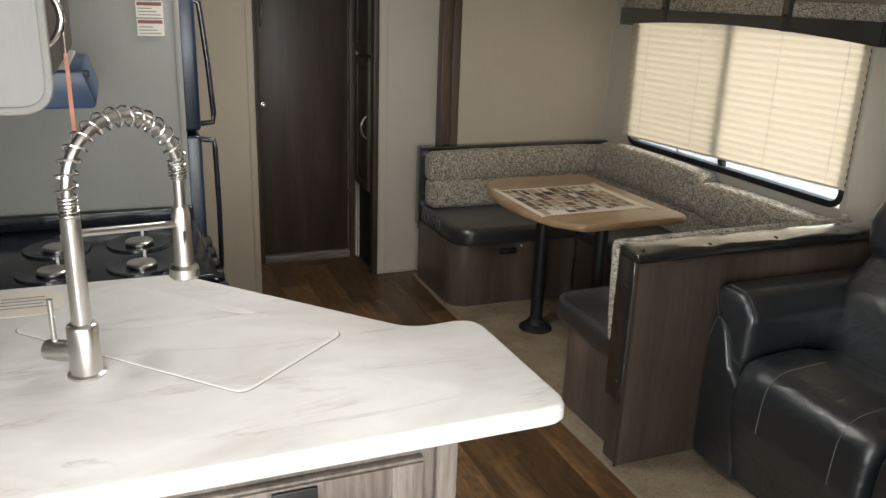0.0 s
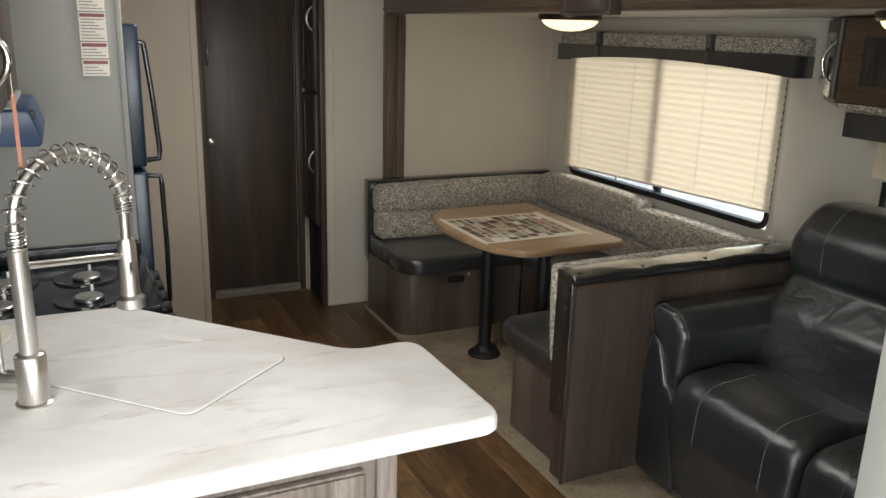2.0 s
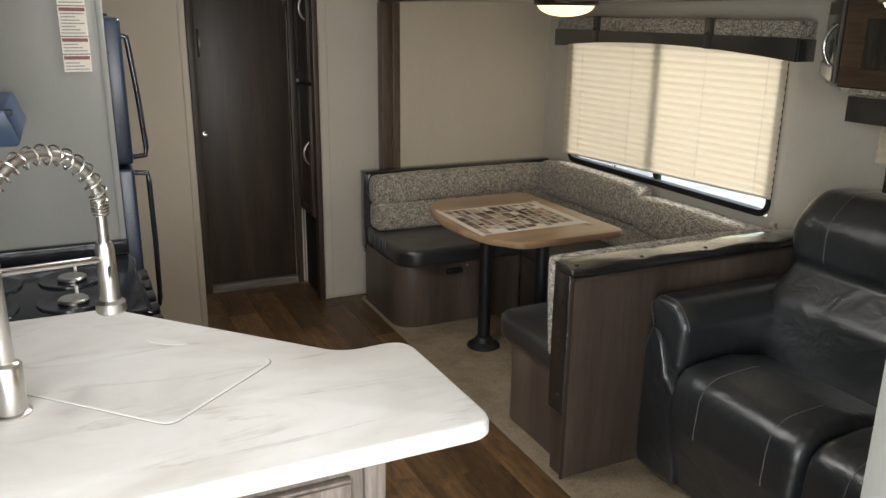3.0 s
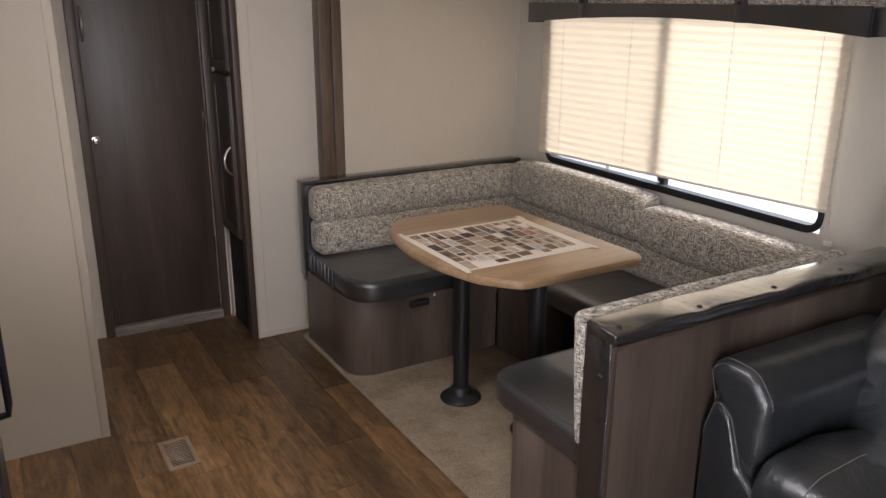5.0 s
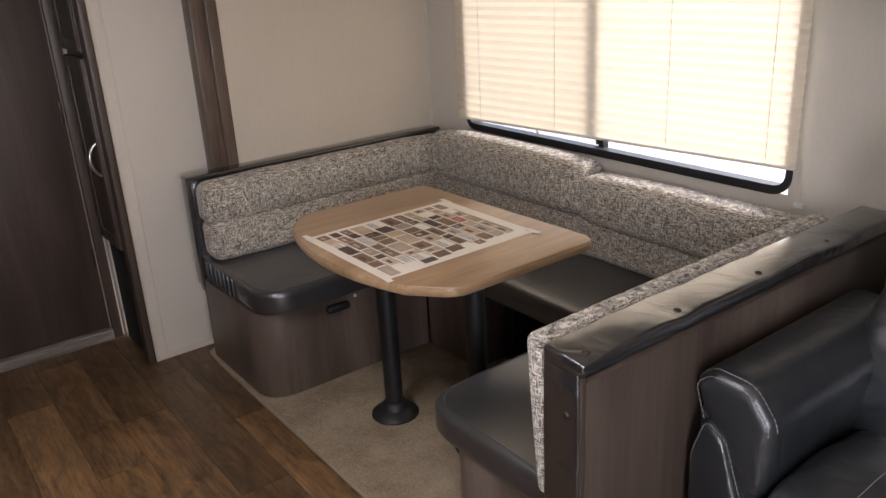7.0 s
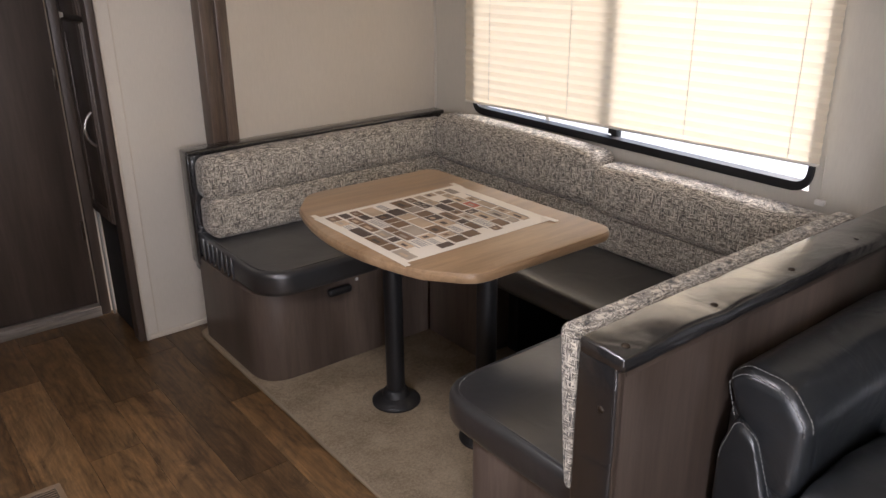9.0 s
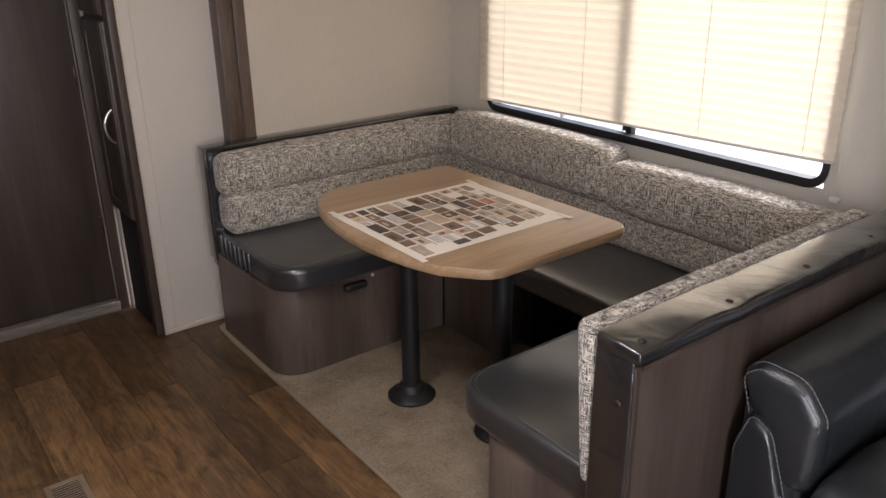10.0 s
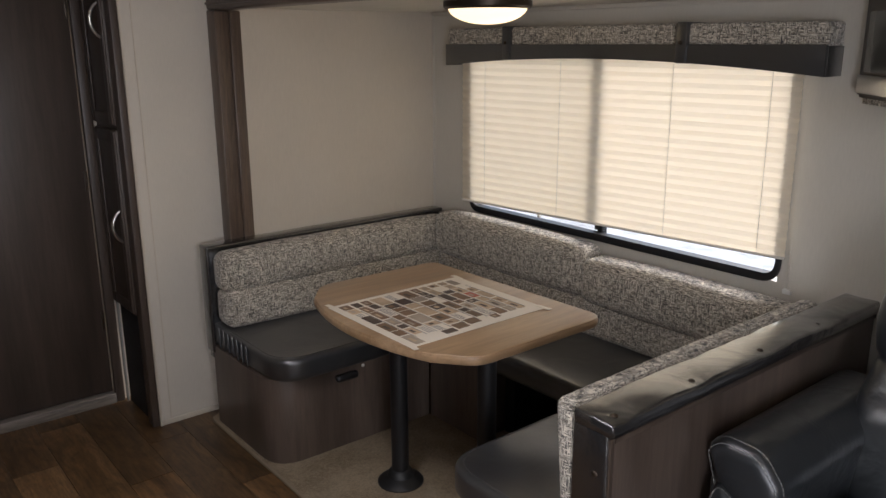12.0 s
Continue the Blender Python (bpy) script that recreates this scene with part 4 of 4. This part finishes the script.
# ---- kitchen ----
cab = thing("kitchen_base_cabinet", "grey oak kitchen base cabinet under the marble counter", "cabinet", (0.7, 1.9, 0))
part("body", slab([(0.205, 1.535), (1.185, 1.535), (1.185, 1.915), (0.80, 2.345), (0.205, 2.36)], 0.0, 0.889, 0.002), M_GREYW, cab)
for x0, x1 in ((0.66, 1.125), (0.21, 0.64)):
    d = part("door", box(x0, x1, 1.517, 1.534, 0.12, 0.86, 0.003), M_GREYW, cab)
    e = box(x0 + 0.003, x0 + 0.06, 1.510, 1.518, 0.125, 0.855, 0.002)
    box(x1 - 0.06, x1 - 0.003, 1.510, 1.518, 0.125, 0.855, 0.002, bm=e)
    box(x0 + 0.06, x1 - 0.06, 1.510, 1.518, 0.80, 0.855, 0.002, bm=e)
    box(x0 + 0.06, x1 - 0.06, 1.510, 1.518, 0.125, 0.18, 0.002, bm=e)
    part("frame", e, M_GREYW, d)
part("corner_strip", box(1.150, 1.19, 1.520, 1.534, 0.0, 0.885, 0.002), M_GREYW, cab)
part("outlet", box(0.86, 0.935, 1.503, 1.510, 0.79, 0.852, 0.003), M_BLKMAT, cab, "black power outlet")

ctr = thing("worktop", "white marble-pattern laminate worktop with rounded corners", "worktop", (0.8, 1.9, 0.89))
top = rounded([(0.202, 1.492), (1.40, 1.492), (1.392, 1.915), (1.235, 1.905), (0.785, 2.392), (0.202, 2.392)], [0, 0.05, 0.06, 0.10, 0.012, 0], 10)
part("slab", slab(top, 0.890, 0.930, 0.009, 4), M_MARBLE, ctr, "white marble-pattern laminate slab")
part("edge_band", slab(rounded([(0.202, 1.4905), (1.4015, 1.4905), (1.3935, 1.9165), (1.2355, 1.9068), (0.7855, 2.3935), (0.202, 2.3935)], [0, 0.05, 0.06, 0.10, 0.012, 0], 10), 0.897, 0.920, 0.0008, 1), M_MARBLE, ctr, "laminate edge band")
lid = thing("sink_cover", "marble-pattern sink cover set flush in the worktop", "cover", (0.76, 2.02, 0.93))
lc = [(1.088, 1.913), (0.848, 1.708), (0.436, 2.124), (0.668, 2.335)]
ring_o = rounded(lc, 0.03, 6)
cx, cy = sum(p[0] for p in lc) / 4, sum(p[1] for p in lc) / 4
part("gap", slab([(cx + (x - cx) * 1.010, cy + (y - cy) * 1.010) for x, y in ring_o], 0.9301, 0.9306, 0, 1), M_INK, lid, "thin dark seam round the cover")
part("rim", slab(ring_o, 0.9303, 0.9322, 0.0005, 1), M_RIM, lid, "thin white rim")
part("panel", slab([(cx + (x - cx) * 0.984, cy + (y - cy) * 0.984) for x, y in ring_o], 0.9318, 0.9328, 0.0003, 1), M_MARBLE, lid)
slot = []
for k in range(17):
    a = math.pi * k / 16
    slot.append((0.058 * math.cos(a), -0.026 * math.sin(a)))
ca, sa = math.cos(radians(-45)), math.sin(radians(-45))
part("finger_slot", slab([(0.888 + u * ca - v * sa, 2.117 + u * sa + v * ca) for u, v in slot], 0.9328, 0.9336, 0, 1), M_RIM, lid, "white finger slot")
leaf = thing("leaflet", "white printed leaflet with a teal edge on the worktop", "leaflet", (0.45, 2.28, 0.93))
part("card", slab(rounded([(0.36, 2.20), (0.53, 2.20), (0.53, 2.36), (0.36, 2.36)], 0.07), 0.9303, 0.932, 0.0004, 1), M_PAPER, leaf)
part("card", box(0.30, 0.37, 2.18, 2.37, 0.9303, 0.9325, 0), M_TEAL, leaf, "teal strip")
for k in range(4):
    part("text_line", box(0.40, 0.50 - 0.012 * (k % 2), 2.245 + 0.02 * k, 2.251 + 0.02 * k, 0.932, 0.9326, 0), M_INK, leaf)

# spring faucet
fc = thing("faucet", "brushed steel spring-neck kitchen faucet", "faucet", (0.588, 1.876, 0.93))
F = Vector((0.588, 1.876, 0))
fd = Vector((0.194, 0.133, 0)).normalized()
R = 0.116
part("base", lathe([(0.034, 0.930), (0.034, 0.934), (0.028, 0.937), (0.028, 1.027), (0.025, 1.031), (0.017, 1.034)], F, sides=32), M_STEEL, fc)
part("column", lathe([(0.0172, 1.03), (0.0172, 1.232), (0.014, 1.236)], F, sides=28), M_STEEL, fc)
left = Vector((-0.9, 0.43, 0)).normalized()
lv = part("lever", lathe([(0.0195, 0.02), (0.0195, 0.070), (0.016, 0.075), (0.0, 0.076)], F + Vector((0, 0, 0.975)), left, 24), M_STEEL, fc, "side valve with a thin lever")
q = F + left * 0.056 + Vector((0, 0, 0.975))
part("lever_rod", tube([q, q + Vector((0, 0, 0.10))], 0.0052, 12), M_STEEL, lv)


def neck(s):
    """The hose's line: up the column, over the arc and down, for s in metres."""
    up = 0.048
    if s < up:
        return F + Vector((0, 0, 1.232 + s)), fd
    a = (s - up) / R
    if a < math.pi:
        return F + fd * (R - R * math.cos(a)) + Vector((0, 0, 1.280 + R * math.sin(a))), fd * math.cos(a) - Vector((0, 0, 1)) * math.sin(a) * -1
    return F + fd * 2 * R + Vector((0, 0, 1.280 - (s - up - math.pi * R))), fd


total = 0.048 + math.pi * R + 0.10
part("hose", tube([neck(total * k / 70)[0] for k in range(71)], 0.0102, 12), M_STEEL, fc, "ribbed steel hose")


def coil(s0, s1, turns, r):
    pts, n = [], int(turns * 16)
    for k in range(n + 1):
        s = s0 + (s1 - s0) * k / n
        p, _ = neck(s)
        p2, _ = neck(s + 0.002)
        d = (p2 - p).normalized()
        side = d.cross(fd.cross(Vector((0, 0, 1)))).normalized()
        other = d.cross(side)
        a = 2 * math.pi * turns * k / n
        pts.append(p + (side * math.cos(a) + other * math.sin(a)) * r)
    return tube(pts, 0.0022, 7)


sp = part("spring", coil(0.037, 0.048 + math.pi * R - 0.02, 15, 0.0180), M_CHROME, fc, "open steel spring coil")
part("coil_end", coil(0.0, 0.037, 6, 0.0155), M_CHROME, sp)
part("coil_end", coil(0.048 + math.pi * R - 0.02, 0.048 + math.pi * R + 0.018, 6, 0.0155), M_CHROME, sp)
e = F + fd * 2 * R
part("spray_head", lathe([(0.0145, 1.205), (0.0185, 1.19), (0.0195, 1.10), (0.021, 1.085), (0.029, 1.078), (0.030, 1.060), (0.026, 1.056)], e, sides=28), M_STEEL, fc, "steel spray head")
part("spray_button", box(-0.004, 0.004, -0.019, -0.015, 0, 0.04, 0.002), M_BLKMAT, fc).matrix_basis = Matrix.Translation((e.x, e.y, 1.12)) @ pose(0, 0, 0, 0, 0, 10)
fc.children[-1].matrix_parent_inverse = fc.matrix_basis.inverted()
part("support_arm", tube([F + fd * 0.012 + Vector((0, 0, 1.200)), e - fd * 0.014 + Vector((0, 0, 1.172))], 0.007, 12), M_STEEL, fc, "steel support arm")

# stove
st = thing("gas_stove", "black enamel gas stove with four silver burners", "stove", (0.56, 2.67, 0))
part("body", box(0.21, 0.86, 2.402, 2.938, 0.0, 0.895, 0.004), M_BLACK, st)
part("cooktop", box(0.21, 0.875, 2.400, 2.940, 0.897, 0.915, 0.006, 3), M_BLACK, st, "glossy black cooktop")
part("rear_rim", box(0.21, 0.87, 2.915, 2.940, 0.916, 0.962, 0.006, 3), M_BLACK, st)
part("rim", box(0.21, 0.235, 2.405, 2.912, 0.916, 0.955, 0.006, 3), M_BLACK, st)
for x in (0.49, 0.702):
    for y in (2.517, 2.715):
        part("drip_bowl", lathe([(0.088, 0.9152), (0.086, 0.921), (0.080, 0.922), (0.062, 0.9165), (0.040, 0.9162)], (x, y, 0), sides=36), M_BLACK, st, "raised ring of the burner well")
        bn = part("burner", lathe([(0.030, 0.9155), (0.030, 0.919), (0.038, 0.920), (0.038, 0.924), (0.035, 0.927), (0.014, 0.9275), (0.011, 0.9262), (0.0, 0.926)], (x, y, 0), sides=30), M_STEEL, st, "silver burner cap")
        part("electrode", tube([(x + 0.01, y + 0.055, 0.916), (x + 0.01, y + 0.055, 0.94)], 0.004, 8), M_WHITE, bn)
fp_ = part("control_panel", slab([(0.86, 0.905), (0.885, 0.90), (0.90, 0.80), (0.86, 0.80)], 2.402, 2.938, 0.004, put=along_y), M_BLACK, st)
for k in range(5):
    part("control_knob", lathe([(0.020, 0), (0.019, 0.018), (0.015, 0.022), (0.0, 0.022)], (0.893, 2.45 + 0.105 * k, 0.852), (0.99, 0, 0.14), 18), M_BLKMAT, fp_)
part("oven_door", box(0.861, 0.885, 2.41, 2.93, 0.16, 0.785, 0.006), M_BLACK, st)
part("oven_handle", tube([(0.885, 2.47, 0.74), (0.915, 2.47, 0.74), (0.92, 2.50, 0.74), (0.92, 2.84, 0.74), (0.915, 2.87, 0.74), (0.885, 2.87, 0.74)], 0.009, 10), M_BLKMAT, st)

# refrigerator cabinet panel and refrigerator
# pale panel whose shade is put into its grey
pnl = structure("wall_fridge_panel", box(0.2, 0.86, 2.945, 2.972, 0, 2.0, 0.002), M_PANEL_SHADED, "pale grey panel beside the refrigerator, coloured as in shade", "wall")
part("edge_strip", box(0.848, 0.866, 2.941, 2.976, 0, 2.0, 0.003), M_PANEL_SHADED, pnl)
structure("wall_fridge_side", box(0.8, 0.86, 3.60, 4.10, 0, 2.0, 0, bm=box(0.8, 0.86, 2.975, 3.60, 1.66, 2.0, 0)), M_WALL, "beige panels round the refrigerator", "wall", False)
lab = thing("warning_labels", "strip of white warning labels with dark red headings", "label", (0.79, 2.94, 1.47))
z = 1.475
for h in (0.052, 0.05, 0.085, 0.16, 0.12):
    part("label", box(0.748, 0.822, 2.9405, 2.9445, z, z + h - 0.004, 0), M_PAPER, lab)
    part("heading", box(0.751, 0.819, 2.9395, 2.9405, z + h - 0.017, z + h - 0.007, 0), M_INKRED, lab)
    k = 0
    while z + 0.006 + 0.009 * k < z + h - 0.024:
        part("text_line", box(0.753, 0.815 - 0.012 * ((k * 7) % 3), 2.9398, 2.9405, z + 0.006 + 0.009 * k, z + 0.009 + 0.009 * k, 0), M_INK, lab)
        k += 1
    z += h

fr = thing("refrigerator", "black two-door refrigerator with long bar handles", "refrigerator", (0.7, 3.28, 0))
part("body", box(0.25, 0.842, 2.978, 3.595, 0.02, 1.64, 0.004), M_FRIDGE, fr)
for z0, z1, ha, hb in ((0.05, 1.172, 0.70, 1.155), (1.186, 1.628, 1.205, 1.575)):
    d = part("door", box(0.858, 0.913, 2.980, 3.592, z0, z1, 0.010, 3), M_FRIDGE, fr, "black moulded door")
    top_out = 0.928 if z0 > 1 else 0.952
    low_out = 0.952
    part("handle", tube([(0.913, 3.01, ha), (low_out, 3.01, ha + 0.004), (low_out + 0.004, 3.01, ha + 0.03), ((low_out + top_out) / 2 + 0.006, 3.01, (ha + hb) / 2), (top_out + 0.003, 3.01, hb - 0.03), (top_out, 3.01, hb - 0.004), (0.913, 3.01, hb)], 0.0085, 10), M_BLACK, d, "long black bar handle")
    part("hinge_cap", box(0.87, 0.91, 3.55, 3.588, z1 + 0.0005, z1 + 0.010, 0.003), M_BLKMAT, d)

# range hood and overhead cabinet
hd = thing("range_hood", "blue-black range hood under the overhead cabinet", "hood", (0.4, 2.66, 1.29))
part("shell", slab(rounded([(0.202, 1.338), (0.628, 1.338), (0.634, 1.35), (0.61, 1.425), (0.202, 1.425)], [0, 0.01, 0.01, 0.01, 0]), 2.45, 2.90, 0.004, put=along_y), M_HOOD, hd)
part("switch", box(0.604, 0.624, 2.462, 2.478, 1.408, 1.424, 0.003), M_BLKMAT, hd)
part("top_cover", box(0.202, 0.58, 2.452, 2.898, 1.426, 1.438, 0.004), M_PANEL_SHADED, hd)
uc = thing("overhead_cabinet", "overhead kitchen cabinet with grey rounded end panel", "cabinet", (0.4, 2.1, 1.42))
endp = rounded([(0.202, 1.42), (0.582, 1.42), (0.582, 1.998), (0.202, 1.998)], [0, 0.05, 0, 0], 8)
part("end_panel", slab(endp, 1.86, 1.884, 0.003, put=along_y), M_ENDP, uc, "grey laminate end panel with a rounded corner")
part("edge_molding", tube([(p[0], 1.860, p[1]) for p in rounded([(0.202, 1.42), (0.582, 1.42), (0.582, 1.998)], [0, 0.05, 0], 8)], 0.007, 8), M_PANEL_SHADED, uc, "pale edge molding")
part("body", box(0.202, 0.560, 1.885, 2.905, 1.44, 1.998, 0.003), M_DARK, uc)
for y0, y1 in ((1.90, 2.39), (2.41, 2.90)):
    d = part("door", box(0.561, 0.574, y0, y1, 1.45, 1.99, 0.003), M_DARK, uc)
    if y0 < 2:
        part("handle", arc_handle((0.575, y0 + 0.05, 1.515), (0.575, y0 + 0.05, 1.615), (0.030, 0, 0), 0.006), M_CHROME, d, "bowed chrome handle")
part("warning_sticker", box(0.34, 0.43, 1.8575, 1.8598, 1.65, 1.76, 0), M_PAPER, uc, "white sticker with a red border")
part("screw_cap", lathe([(0.0, 0.005), (0.010, 0.003), (0.011, 0)], (0.45, 1.86, 1.47), (0, -1, 0), 14), M_STEEL, uc)
tag = thing("hang_tag", "narrow orange paper tag hanging from the handle", "tag", (0.63, 1.95, 1.36))
part("string", tube([(0.606, 1.95, 1.55), (0.606, 1.95, 1.50)], 0.001, 5), M_CORD, tag)
b = box(-0.0035, 0.0035, -0.0006, 0.0006, 0, 0.14, 0)
bmesh.ops.transform(b, matrix=pose(0.606, 1.95, 1.365, 0, 0, 20), verts=b.verts)
part("card", b, M_TAG, tag)

# floor register
vt = thing("floor_vent", "brown metal floor register with slots", "vent", (1.45, 3.84, 0))
VX0, VX1, VY_0, VY_1 = 1.392, 1.503, 3.735, 3.945
b = box(VX0, VX0 + 0.016, VY_0, VY_1, 0.0, 0.006, 0.002)
box(VX1 - 0.016, VX1, VY_0, VY_1, 0.0, 0.006, 0.002, bm=b)
box(VX0 + 0.016, VX1 - 0.016, VY_0, VY_0 + 0.018, 0.0, 0.006, 0.002, bm=b)
box(VX0 + 0.016, VX1 - 0.016, VY_1 - 0.018, VY_1, 0.0, 0.006, 0.002, bm=b)
part("frame", b, M_VENT, vt)
# flat plate under the slats, blackened for the shade below them
part("duct", box(VX0 + 0.012, VX1 - 0.012, VY_0 + 0.014, VY_1 - 0.014, 0.0003, 0.0015, 0), M_GAPSHADE, vt, "black plate standing in for the shade in the slots")
for k in range(15):
    y = VY_0 + 0.021 + 0.0115 * k
    part("slat", box(VX0 + 0.016, VX1 - 0.016, y, y + 0.0042, 0.001, 0.004, 0.001, 1), M_VENT, vt)

# ---- floor planks ----
W, L = 0.165, 0.955
plank_meshes = {}


def plank(x0, x1, y0, y1):
    key = (round(x1 - x0, 3), round(y1 - y0, 3))
    if key not in plank_meshes:
        b = box(0, key[0] - 0.0012, 0, key[1] - 0.0012, -0.003, 0, 0.0006, 1)
        me = bpy.data.meshes.new("plank")
        b.to_mesh(me)
        b.free()
        me.materials.append(M_PLANK)
        plank_meshes[key] = me
    ob = new("plank", plank_meshes[key])
    ob.location = (x0, y0, 0)
    ob.parent = floor


starts = {7: 4.63, 8: 4.00, 9: 4.30, 10: 3.617, 6: 3.75, 5: 4.35, 4: 3.9, 3: 4.5, 2: 4.1, 1: 3.7, 0: 4.0, 11: 4.05, 12: 4.4}
for k in range(13):
    x0 = 0.45 + W * k - 0.165
    x1 = min(x0 + W, 2.44)
    y = starts[k] - L * 7
    while y < 5.15:
        a, c = max(y, -1.24), min(y + L, 5.15)
        if c - a > 0.02 and x1 - x0 > 0.02:
            plank(x0, x1, a, c)
        y += L
